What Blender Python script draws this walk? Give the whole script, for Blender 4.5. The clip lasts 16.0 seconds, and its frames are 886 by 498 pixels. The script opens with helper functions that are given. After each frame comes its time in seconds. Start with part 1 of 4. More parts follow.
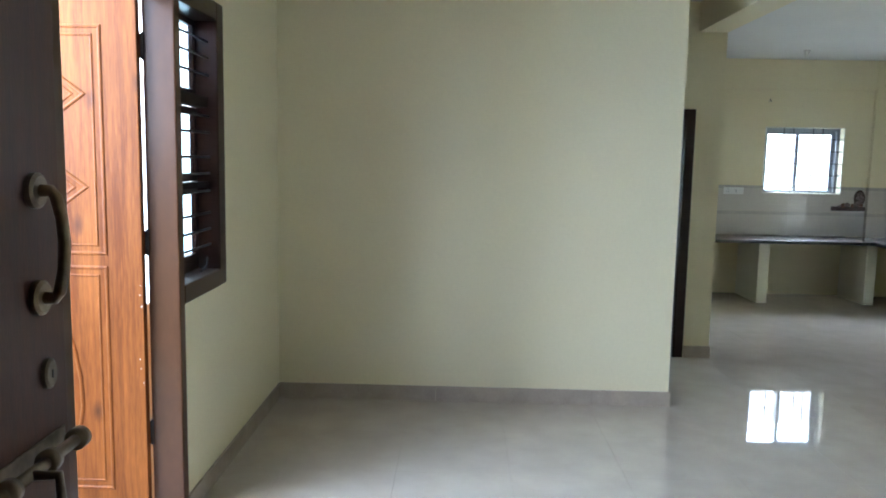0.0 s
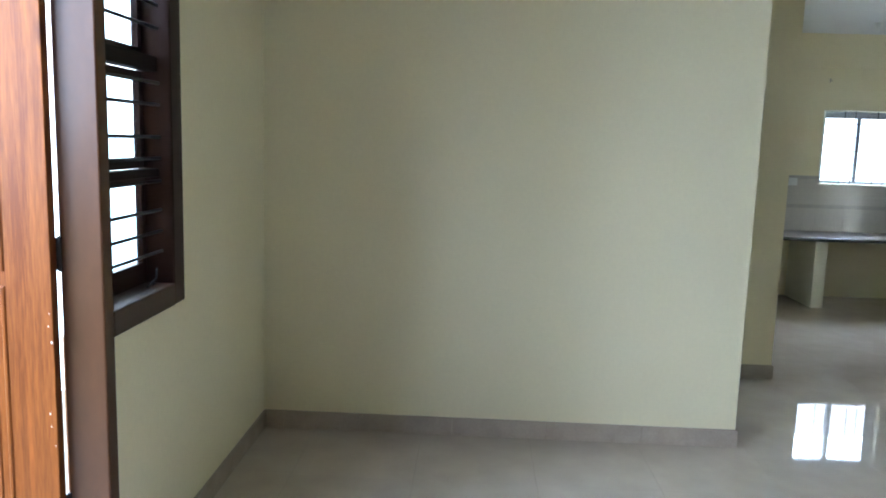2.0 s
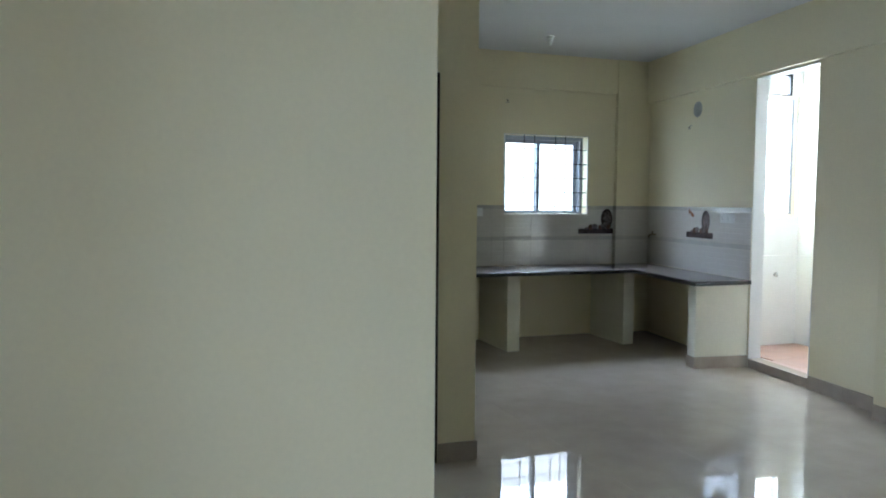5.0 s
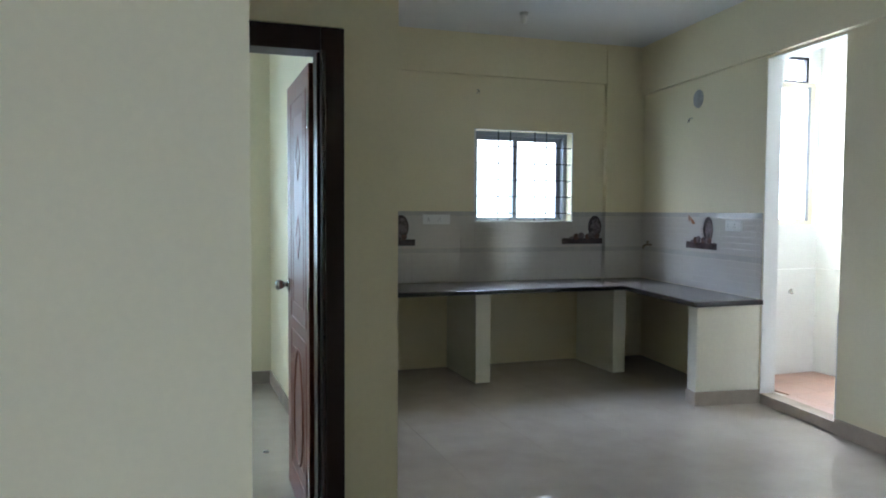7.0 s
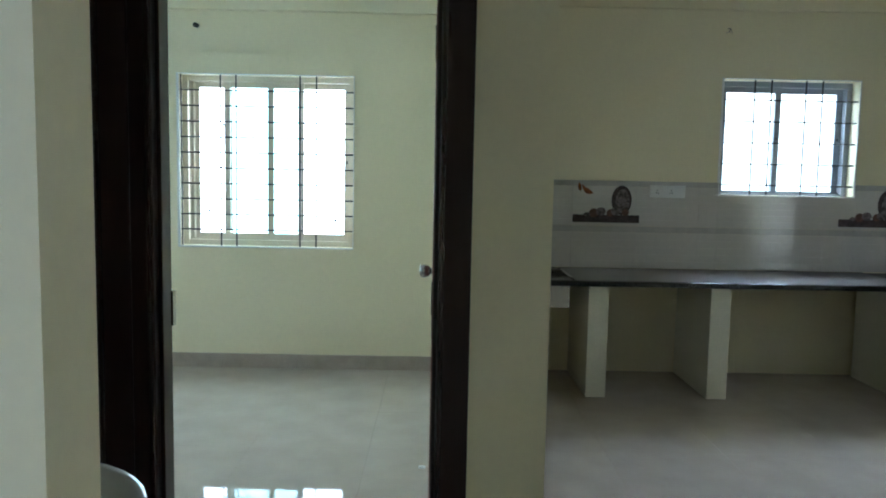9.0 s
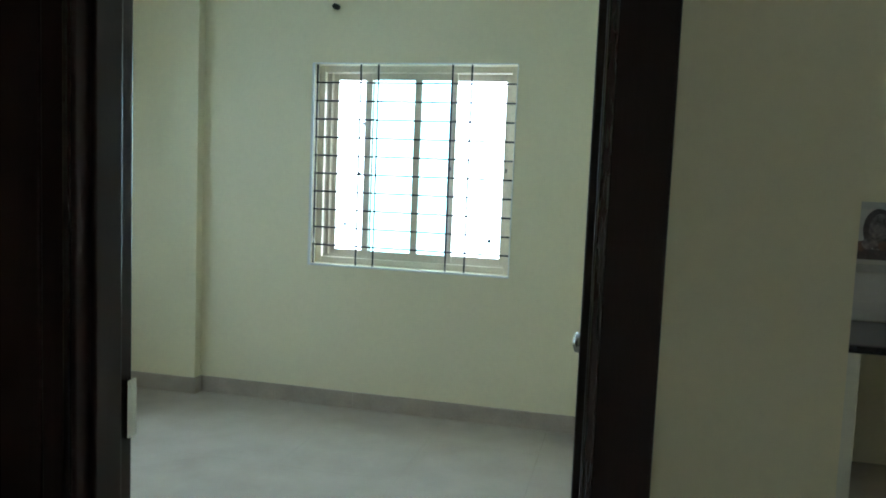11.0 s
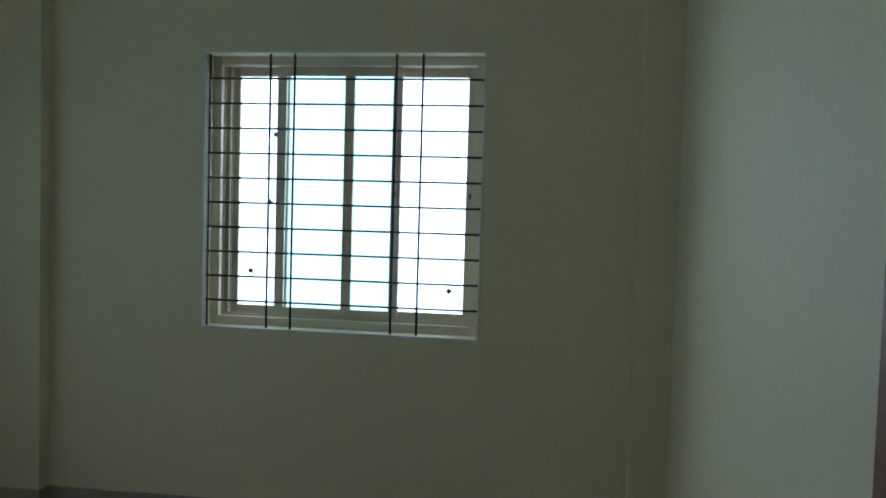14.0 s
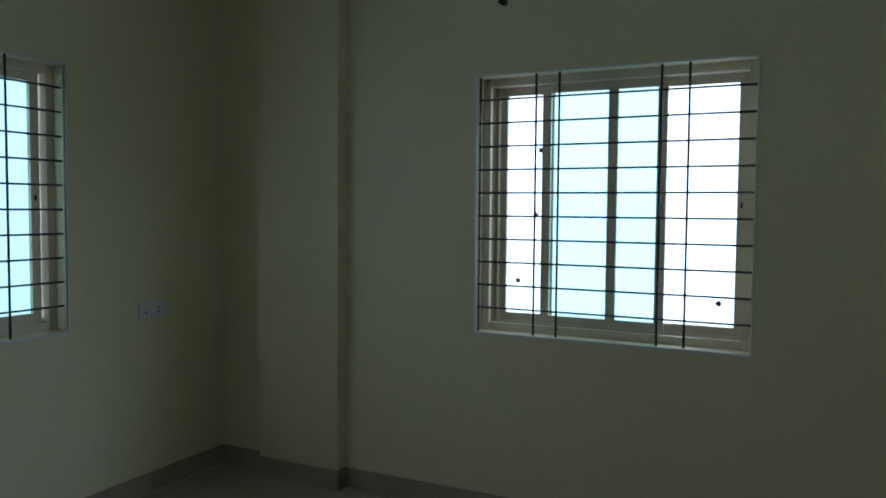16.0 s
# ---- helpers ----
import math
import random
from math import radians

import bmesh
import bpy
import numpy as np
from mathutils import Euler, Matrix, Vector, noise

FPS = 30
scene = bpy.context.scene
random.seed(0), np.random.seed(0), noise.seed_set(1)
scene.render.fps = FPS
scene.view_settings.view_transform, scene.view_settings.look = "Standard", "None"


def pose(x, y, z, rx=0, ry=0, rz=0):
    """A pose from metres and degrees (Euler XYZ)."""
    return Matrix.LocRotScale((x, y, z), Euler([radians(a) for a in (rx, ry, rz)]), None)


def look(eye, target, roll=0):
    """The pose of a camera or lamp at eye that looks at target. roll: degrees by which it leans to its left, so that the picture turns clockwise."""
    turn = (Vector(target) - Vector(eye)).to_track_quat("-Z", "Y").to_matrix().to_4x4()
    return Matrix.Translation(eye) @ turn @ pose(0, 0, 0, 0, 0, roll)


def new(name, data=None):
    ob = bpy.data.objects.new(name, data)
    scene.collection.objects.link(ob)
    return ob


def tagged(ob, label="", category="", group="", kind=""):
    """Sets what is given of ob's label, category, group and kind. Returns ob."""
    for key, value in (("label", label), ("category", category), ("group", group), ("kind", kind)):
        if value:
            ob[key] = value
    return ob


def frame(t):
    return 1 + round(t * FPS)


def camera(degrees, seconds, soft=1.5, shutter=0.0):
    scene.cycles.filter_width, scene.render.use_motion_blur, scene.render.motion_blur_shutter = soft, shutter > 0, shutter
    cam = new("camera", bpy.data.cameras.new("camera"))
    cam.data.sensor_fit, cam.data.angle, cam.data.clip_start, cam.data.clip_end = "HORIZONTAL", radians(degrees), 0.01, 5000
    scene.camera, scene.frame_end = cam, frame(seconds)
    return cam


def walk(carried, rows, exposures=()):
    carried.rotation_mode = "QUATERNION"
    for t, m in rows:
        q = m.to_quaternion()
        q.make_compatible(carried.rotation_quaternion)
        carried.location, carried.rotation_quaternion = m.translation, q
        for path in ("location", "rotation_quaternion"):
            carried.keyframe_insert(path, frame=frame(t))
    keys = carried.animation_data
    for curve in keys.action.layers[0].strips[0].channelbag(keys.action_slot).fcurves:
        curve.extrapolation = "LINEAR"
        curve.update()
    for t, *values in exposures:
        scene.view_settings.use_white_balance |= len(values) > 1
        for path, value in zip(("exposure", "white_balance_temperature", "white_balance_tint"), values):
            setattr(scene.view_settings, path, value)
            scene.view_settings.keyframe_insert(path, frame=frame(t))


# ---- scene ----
cam = camera(60.5, 16.0, soft=1.9)
PATH = [
    (0, (-1.439, -5.015, 1.635), (-1.479, -3.03, 1.399), 1.1),
    (0.5, (-1.461, -4.828, 1.619), (-1.48, -2.845, 1.36), 1.3),
    (1, (-1.444, -4.55, 1.637), (-1.483, -2.569, 1.359), 1.2),
    (1.5, (-1.445, -4.345, 1.631), (-1.516, -2.366, 1.35), 1.6),
    (2, (-1.488, -4.102, 1.635), (-1.567, -2.123, 1.355), 1.7),
    (2.5, (-1.48, -3.879, 1.613), (-1.563, -1.897, 1.358), 1.0),
    (3, (-1.403, -3.614, 1.609), (-1.473, -1.627, 1.389), 0.3),
    (3.5, (-1.3, -3.282, 1.533), (-1.183, -1.294, 1.341), 1.0),
    (4, (-1.208, -3.009, 1.535), (-0.694, -1.084, 1.362), 1.5),
    (4.5, (-1.044, -2.728, 1.43), (-0.382, -0.846, 1.287), 0.6),
    (6.8, (-0.224, -1.669, 1.373), (0.471, 0.204, 1.276), 0.3),
    (7, (-0.15, -1.6, 1.375), (0.519, 0.282, 1.276), 0.3),
    (7.5, (0.05, -1.418, 1.373), (0.637, 0.491, 1.271), -0.3),
    (8, (0.26, -1.226, 1.353), (0.612, 0.739, 1.237), -0.1),
    (8.5, (0.349, -1.006, 1.334), (0.546, 0.979, 1.186), 0.6),
    (9, (0.387, -0.738, 1.368), (0.402, 1.254, 1.183), 1.1),
    (9.5, (0.468, -0.475, 1.415), (0.272, 1.504, 1.205), 1.0),
    (10, (0.479, -0.208, 1.392), (0.075, 1.741, 1.195), 1.8),
    (10.2, (0.485, -0.092, 1.384), (0.019, 1.844, 1.198), 2.3),
    (12.3, (0.209, 0.943, 1.385), (-0.24, 2.884, 1.218), 2.8),
    (12.5, (0.175, 1.038, 1.374), (-0.241, 2.988, 1.214), 2.7),
    (13, (0.123, 1.241, 1.39), (-0.263, 3.198, 1.246), 2.0),
    (13.5, (0.072, 1.369, 1.393), (-0.228, 3.343, 1.277), 2.0),
    (14, (0.058, 1.44, 1.387), (-0.206, 3.42, 1.295), 1.7),
    (14.5, (0.01, 1.439, 1.467), (-0.358, 3.4, 1.336), 1.0),
    (15, (-0.006, 1.429, 1.46), (-0.583, 3.34, 1.335), 0.6),
    (15.5, (0.001, 1.406, 1.448), (-0.736, 3.261, 1.333), 0.3),
    (16, (0.028, 1.335, 1.439), (-0.86, 3.124, 1.335), 0.5),
]
walk(cam, [(t, look(eye, target, roll)) for t, eye, target, roll in PATH],
     exposures=[(0, 0.80, 5600, 15), (2.5, 0.72, 5600, 15), (3.5, 0.55, 5600, 15), (4.1, 0.36, 5600, 13), (7, 0.14, 5640, 17), (8.4, 0.3, 5520, 13), (9.4, 0.1, 5480, 9), (10.2, 0.1, 5450, 9),
                (12.3, -0.66, 5780, 6), (13.5, -1.12, 5800, 8), (14.2, -1.92, 5760, 10), (16, -2.15, 5740, 12)])

# ---- world and light ----
world = bpy.data.worlds.new("overcast_sky")
scene.world = world
world.use_nodes = True
wn = world.node_tree
sky = wn.nodes.new("ShaderNodeTexSky")
sky.sky_type = "NISHITA"
sky.sun_disc = False
sky.sun_elevation, sky.sun_rotation = radians(50), radians(200)
wn.links.new(sky.outputs[0], wn.nodes["Background"].inputs[0])
wn.nodes["Background"].inputs[1].default_value = 0.12


def window_light(name, x, y, z, w, h, rz, radiance, color=(0.70, 0.84, 1.0)):
    """Sky light that enters by an opening; rz 0 shines towards -y, 90 towards +x."""
    data = bpy.data.lights.new(name, "AREA")
    data.shape, data.size, data.size_y = "RECTANGLE", w, h
    data.energy, data.color = radiance * w * h * math.pi, color
    ob = new(name, data)
    ob.matrix_world = pose(x, y, z, -90, 0, rz)
    return ob


LB, LK, LU, LE = 8.4, 32.0, 36.0, 14.5
window_light("daylight_bed_back", -0.805, 5.05, 1.80, 2.0, 2.2, 0, LB)
window_light("daylight_bed_side", -3.45, 3.02, 1.80, 2.0, 2.2, 90, 5.6, (0.66, 0.82, 1.0))
window_light("daylight_kitchen", 2.86, 6.2, 3.35, 3.6, 2.2, 0, LK)
window_light("daylight_utility", 4.56, 3.62, 1.90, 0.80, 1.5, 0, LU, (0.88, 0.96, 1.0))
window_light("daylight_entrance", -4.2, -2.0, 2.75, 3.4, 2.9, 90, LE, (0.64, 0.82, 1.0))
window_light("daylight_balcony", -4.9, -4.9, 2.9, 2.4, 2.6, 125, 6.0, (0.74, 0.86, 1.0))

# ---- materials ----


def material(name, base, rough=0.5, metal=0.0, vary=0.06, scale=3.0, grain=60.0, bump=0.05, spec=0.5, stretch=(1, 1, 1), dark=None, coat=0.0, random=0.0):
    """A painted, stony or metal surface: colour drifts at two scales, with a fine relief."""
    m = bpy.data.materials.new(name)
    m.use_nodes = True
    nt = m.node_tree
    b = nt.nodes["Principled BSDF"]
    co = nt.nodes.new("ShaderNodeTexCoord")
    mp = nt.nodes.new("ShaderNodeMapping")
    mp.inputs["Scale"].default_value = stretch
    geo = nt.nodes.new("ShaderNodeNewGeometry")
    nt.links.new(geo.outputs["Position"], mp.inputs["Vector"])
    big = nt.nodes.new("ShaderNodeTexNoise")
    big.inputs["Scale"].default_value, big.inputs["Detail"].default_value = scale, 5
    fine = nt.nodes.new("ShaderNodeTexNoise")
    fine.inputs["Scale"].default_value, fine.inputs["Detail"].default_value = grain, 4
    for n in (big, fine):
        nt.links.new(mp.outputs[0], n.inputs["Vector"])
    mix = nt.nodes.new("ShaderNodeMath")
    mix.operation = "MULTIPLY_ADD"
    mix.inputs[1].default_value = 0.6
    nt.links.new(big.outputs["Fac"], mix.inputs[0])
    half = nt.nodes.new("ShaderNodeMath")
    half.operation = "MULTIPLY"
    half.inputs[1].default_value = 0.4
    nt.links.new(fine.outputs["Fac"], half.inputs[0])
    nt.links.new(half.outputs[0], mix.inputs[2])
    ramp = nt.nodes.new("ShaderNodeValToRGB")
    lo = dark or tuple(c * (1 - 2 * vary) for c in base)
    hi = base if dark else tuple(min(1, c * (1 + vary)) for c in base)
    ramp.color_ramp.elements[0].position, ramp.color_ramp.elements[1].position = 0.35, 0.65
    ramp.color_ramp.elements[0].color = (*lo, 1)
    ramp.color_ramp.elements[1].color = (*hi, 1)
    nt.links.new(mix.outputs[0], ramp.inputs[0])
    out = ramp.outputs[0]
    if random:
        info = nt.nodes.new("ShaderNodeObjectInfo")
        hsv = nt.nodes.new("ShaderNodeHueSaturation")
        rng = nt.nodes.new("ShaderNodeMapRange")
        rng.inputs["To Min"].default_value, rng.inputs["To Max"].default_value = 1 - random, 1 + random
        nt.links.new(info.outputs["Random"], rng.inputs["Value"])
        nt.links.new(rng.outputs[0], hsv.inputs["Value"])
        nt.links.new(out, hsv.inputs["Color"])
        out = hsv.outputs[0]
    nt.links.new(out, b.inputs["Base Color"])
    rr = nt.nodes.new("ShaderNodeMapRange")
    rr.inputs["To Min"].default_value, rr.inputs["To Max"].default_value = rough * 0.8, min(1, rough * 1.25)
    nt.links.new(big.outputs["Fac"], rr.inputs["Value"])
    nt.links.new(rr.outputs[0], b.inputs["Roughness"])
    b.inputs["Metallic"].default_value = metal
    b.inputs["Specular IOR Level"].default_value = spec
    b.inputs["Coat Weight"].default_value = coat
    b.inputs["Coat Roughness"].default_value = 0.12
    if bump:
        bp = nt.nodes.new("ShaderNodeBump")
        bp.inputs["Strength"].default_value, bp.inputs["Distance"].default_value = bump, 0.01
        nt.links.new(fine.outputs["Fac"], bp.inputs["Height"])
        nt.links.new(bp.outputs[0], b.inputs["Normal"])
    return m


def glass_material(tint=(0.93, 0.98, 0.98)):
    m = bpy.data.materials.new("window_glass")
    m.use_nodes = True
    b = m.node_tree.nodes["Principled BSDF"]
    b.inputs["Base Color"].default_value = (*tint, 1)
    b.inputs["Transmission Weight"].default_value = 1
    b.inputs["Roughness"].default_value = 0.0
    b.inputs["IOR"].default_value = 1.05
    return m


PAINT = material("cream_wall_paint", (0.84, 0.762, 0.535), 0.6, vary=0.02, scale=1.2, grain=45, bump=0.05, spec=0.3)
PIERPAINT = material("off_white_plaster_paint", (0.76, 0.73, 0.60), 0.65, vary=0.03, scale=2.0, grain=45, bump=0.06, spec=0.3)
CEIL = material("white_ceiling_paint", (0.80, 0.80, 0.78), 0.8, vary=0.02, scale=1.5, bump=0.1, spec=0.2)
TILE = material("beige_vitrified_tile", (0.51, 0.44, 0.365), 0.032, vary=0.05, scale=5, grain=160, bump=0.0, spec=0.85, random=0.01)
GROUT = material("beige_grout", (0.50, 0.43, 0.355), 0.3)
SKIRT = material("beige_skirting_tile", (0.45, 0.375, 0.305), 0.22, vary=0.07, scale=8, grain=120, bump=0.02)
TEAK_DARK = material("dark_brown_enamel_wood", (0.028, 0.012, 0.009), 0.3, vary=0.12, scale=4, grain=50, stretch=(6, 6, 0.6), bump=0.012, coat=0.0, spec=0.25)
MAINDOOR = material("brown_veneer", (0.085, 0.035, 0.022), 0.5, spec=0.3, vary=0.2, scale=5, grain=60, stretch=(7, 7, 0.5), bump=0.05)
# Darker, matt copy of the joinery wood for the side windows' rails.
TEAK_MATT = material("matt_dark_wood", (0.016, 0.009, 0.008), 0.65, vary=0.25, scale=6, grain=60, stretch=(6, 0.6, 6), bump=0.08, spec=0.15)
# Brown granite; the wall's reflection on the top is put into this lighter base.
GRANITE = material("brown_granite_wall_sheen", (0.105, 0.090, 0.078), 0.24, vary=0.28, scale=60, grain=300, bump=0.01, spec=0.6)
# The front edge keeps the stone dark, without that reflection.
NOSING = material("polished_black_granite", (0.018, 0.017, 0.018), 0.10, vary=0.3, scale=60, grain=300, bump=0.0, spec=0.6)
WALLTILE = material("white_glazed_tile", (0.61, 0.575, 0.52), 0.04, vary=0.03, scale=2, grain=30, bump=0.0, spec=0.9)
CREAM_ALU = material("cream_aluminium", (0.80, 0.71, 0.55), 0.4, vary=0.06, bump=0.02)
# Backlight shade on the kitchen window is put into this dark grey.
BACKLIT_ALU = material("backlit_aluminium", (0.30, 0.32, 0.36), 0.4, vary=0.06, bump=0.02)
IRON = material("black_painted_iron", (0.02, 0.022, 0.026), 0.45, vary=0.2, bump=0.05)
STEEL = material("brushed_steel", (0.55, 0.54, 0.52), 0.25, metal=1.0, vary=0.05)
GLASS = glass_material()
TINTED = glass_material((0.45, 0.64, 0.61))
TINTED.name = "tinted_glass"

# ---- mesh tools ----


def box(bm, x0, x1, y0, y1, z0, z1, bevel=0.0):
    vs = [bm.verts.new((x, y, z)) for x in (x0, x1) for y in (y0, y1) for z in (z0, z1)]
    fs = [bm.faces.new([vs[i] for i in f]) for f in ((0, 1, 3, 2), (4, 6, 7, 5), (0, 4, 5, 1), (2, 3, 7, 6), (0, 2, 6, 4), (1, 5, 7, 3))]
    if bevel:
        es = list({e for f in fs for e in f.edges})
        bmesh.ops.bevel(bm, geom=es, offset=bevel, segments=2, affect="EDGES", profile=0.5)


def mesh_from(bm, name, mat, smooth=False):
    me = bpy.data.meshes.new(name)
    bmesh.ops.recalc_face_normals(bm, faces=bm.faces)
    bm.to_mesh(me)
    bm.free()
    me.materials.append(mat)
    if smooth:
        for p in me.polygons:
            p.use_smooth = True
    return me


def part(name, bm, mat, parent=None, label="", smooth=False):
    ob = new(name, mesh_from(bm, name, mat, smooth))
    if parent is not None:
        ob.parent = parent
    if label:
        ob["label"] = label
    return ob


def block(name, boxes, mat, label="", category="", kind="structure", parent=None, bevel=0.0):
    bm = bmesh.new()
    for b in boxes:
        box(bm, *b, bevel=bevel)
    ob = part(name, bm, mat, parent)
    return tagged(ob, label, category, kind=kind if parent is None else "")


def empty(name, x=0, y=0, z=0, rz=0):
    ob = new(name)
    ob.matrix_world = pose(x, y, z, 0, 0, rz)
    return ob


# ---- plan ----
XL, XA, YD, XP = -2.64, 0.0, 1.33, 0.70      # left wall, end of the partition, door wall, kitchen side wall
YK, YB = 4.67, 4.59                          # back walls of kitchen and bedroom
BXL, BXR = -2.97, 0.576                      # bedroom side walls
HC = 2.93                                    # ceiling
YF, YE = -4.75, -4.63                        # entrance wall
XR, YR, SKEW = 3.725, 1.984, 0.14            # the right-hand wall runs askew
TH = math.atan(SKEW)


def askew(ob):
    """Local x runs outwards from the right-hand wall, local y along it."""
    ob.matrix_world = pose(XR, YR, 0, 0, 0, -math.degrees(TH))
    return ob


# ---- structure ----
floor = block("floor", [(-3.3, 5.3, -8.0, 5.2, -0.2, -0.012)], GROUT, "grey cement bed under polished beige floor tiles", "floor")
block("ceiling", [(-3.3, 5.3, -8.0, 5.2, HC, HC + 0.15)], CEIL, "white painted flat ceiling", "ceiling")

# left wall with the balcony door and its two side windows
DY0, DY1 = -2.75, -1.85      # doorway
W0, W1 = -3.42, -1.19        # outer ends of the joinery
WZ0, WZ1 = 0.985, 2.36
block("wall_west", [(XL - 0.15, XL, YE, W0, 0, HC), (XL - 0.15, XL, W1, 0.12, 0, HC), (XL - 0.15, XL, W0, W1, WZ1, HC),
                    (XL - 0.15, XL, W0, DY0 - 0.06, 0, WZ0), (XL - 0.15, XL, DY1 + 0.06, W1, 0, WZ0)], PAINT, "cream painted plaster wall", "wall")
block("wall_partition", [(XL, XA, 0, 0.12, 0, HC)], PAINT, "cream painted plaster partition wall", "wall")
block("wall_bedroom_door", [(-1.6, -1.33, YD, YD + 0.12, 0, HC), (0.48, XP, YD, YD + 0.12, 0, HC), (-1.33, 0.48, YD, YD + 0.12, 2.08, HC)],
      PAINT, "cream painted wall with two doorways", "wall")
block("wall_alcove", [(-1.6, -1.48, 0.12, YD, 0, HC)], PAINT, "cream painted wall", "wall")
block("wall_kitchen_bedroom", [(BXR, XP, YD + 0.12, YB, 0, HC)], PAINT, "cream painted wall between kitchen and bedroom", "wall")
# bedroom shell
BW = (-1.417, -0.21, 0.867, 2.053)   # back window
SW = (2.42, 3.614, 0.88, 2.06)       # side window
block("wall_bedroom_back", [(BXL - 0.2, BW[0], YB, YB + 0.2, 0, HC), (BW[1], XP, YB, YB + 0.2, 0, HC), (BW[0], BW[1], YB, YB + 0.2, 0, BW[2]), (BW[0], BW[1], YB, YB + 0.2, BW[3], HC)],
      PAINT, "cream painted outer wall with a window opening", "wall")
block("wall_bedroom_west", [(BXL - 0.2, BXL, YD + 0.12, SW[0], 0, HC), (BXL - 0.2, BXL, SW[1], YB, 0, HC), (BXL - 0.2, BXL, SW[0], SW[1], 0, SW[2]), (BXL - 0.2, BXL, SW[0], SW[1], SW[3], HC)],
      PAINT, "cream painted outer wall with a window opening", "wall")
block("wall_bedroom_front", [(BXL - 0.2, -1.6, YD, YD + 0.12, 0, HC)], PAINT, "cream painted wall", "wall")
block("column_bedroom_west", [(-2.645, -2.145, YB - 0.07, YB, 0, HC)], PAINT, "cream painted shallow column", "column")
block("column_bedroom_east", [(0.425, BXR, YB - 0.07, YB, 0, HC)], PAINT, "cream painted shallow column", "column")
block("beam_bedroom", [(-2.145, 0.425, YB - 0.05, YB, 2.48, HC)], PAINT, "cream painted beam over the window", "beam")
# kitchen shell
KW = (2.383, 3.346, 1.291, 2.102)
block("wall_kitchen_back", [(XP, KW[0], YK, YK + 0.2, 0, HC), (KW[1], 4.4, YK, YK + 0.2, 0, HC), (KW[0], KW[1], YK, YK + 0.2, 0, KW[2]), (KW[0], KW[1], YK, YK + 0.2, KW[3], HC)],
      PAINT, "cream painted outer wall with a window opening", "wall")
block("beam_kitchen_back", [(XP, 3.68, YK - 0.035, YK, 2.57, HC)], PAINT, "cream painted beam", "beam")
block("column_kitchen", [(3.68, 4.3, YK - 0.05, YK, 0, HC)], PAINT, "cream painted column", "column")
UH = 2.47
askew(block("wall_east", [(0, 0.115, -0.8, 0, 0, HC), (0, 0.115, 0.78, 2.9, 0, HC), (0, 0.115, 0, 0.78, UH, HC)], PAINT, "cream painted wall with an opening to the utility", "wall"))
askew(block("beam_kitchen_east", [(-0.045, 0, -0.8, 2.75, 2.485, HC)], PAINT, "cream painted beam", "beam"))
block("wall_living_east", [(3.47, 3.67, -8, 1.2, 0, HC)], PAINT, "cream painted wall", "wall")
block("beam_living", [(0.47, XP, YF, YD, 2.69, HC)], PAINT, "cream painted ceiling beam", "beam")
# utility
# Overexposure is put into the wall colour: white in place of likely cream.
block("wall_utility_back", [(4.14, 4.15, 3.4, 3.55, 0, HC), (4.955, 5.2, 3.4, 3.55, 0, HC), (4.15, 4.955, 3.4, 3.55, 0, 1.28), (4.15, 4.60, 3.4, 3.55, 2.46, HC), (4.87, 4.955, 3.4, 3.55, 2.46, HC), (4.60, 4.87, 3.4, 3.55, 2.67, HC)], CEIL, "utility wall with a window, its glare put in as white", "wall")
block("wall_utility_east", [(4.98, 5.13, 0.8, 3.4, 0, HC)], CEIL, "utility wall, its glare put in as white", "wall")
block("wall_utility_front", [(3.7, 5.1, 0.65, 0.8, 0, HC)], CEIL, "utility wall, its glare put in as white", "wall")
# entrance
block("wall_south", [(XL - 0.15, -2.17, YF, YE, 0, HC), (-1.0, 3.47, YF, YE, 0, HC), (-2.17, -1.0, YF, YE, 2.15, HC)], PAINT, "cream painted wall with the main doorway", "wall")
block("wall_lobby", [(XL - 0.15, 3.47, -8.0, -7.85, 0, HC), (XL - 0.3, XL - 0.15, -8, YF, 0, HC)], PAINT, "cream painted lobby walls", "wall")


ORANGE = material("varnished_teak", (0.27, 0.086, 0.015), 0.45, spec=0.2, dark=(0.125, 0.032, 0.006), scale=4, grain=34, stretch=(6, 6, 0.4), bump=0.05, coat=0.0)


def add_knots(m, dark):
    """Dark oval knots strewn through a wood."""
    nt = m.node_tree
    b = nt.nodes["Principled BSDF"]
    src = b.inputs["Base Color"].links[0].from_socket
    geo = nt.nodes.new("ShaderNodeNewGeometry")
    mp = nt.nodes.new("ShaderNodeMapping")
    mp.inputs["Scale"].default_value = (1.0, 1.0, 0.55)
    vor = nt.nodes.new("ShaderNodeTexVoronoi")
    vor.inputs["Scale"].default_value = 5.5
    rng = nt.nodes.new("ShaderNodeMapRange")
    rng.inputs["From Min"].default_value, rng.inputs["From Max"].default_value = 0.03, 0.17
    rng.inputs["To Min"].default_value, rng.inputs["To Max"].default_value = 0.8, 0.0
    mix = nt.nodes.new("ShaderNodeMix")
    mix.data_type = "RGBA"
    mix.inputs[7].default_value = (*dark, 1)
    nt.links.new(geo.outputs["Position"], mp.inputs["Vector"])
    nt.links.new(mp.outputs[0], vor.inputs["Vector"])
    nt.links.new(vor.outputs["Distance"], rng.inputs["Value"])
    nt.links.new(rng.outputs[0], mix.inputs[0])
    nt.links.new(src, mix.inputs[6])
    nt.links.new(mix.outputs[2], b.inputs["Base Color"])


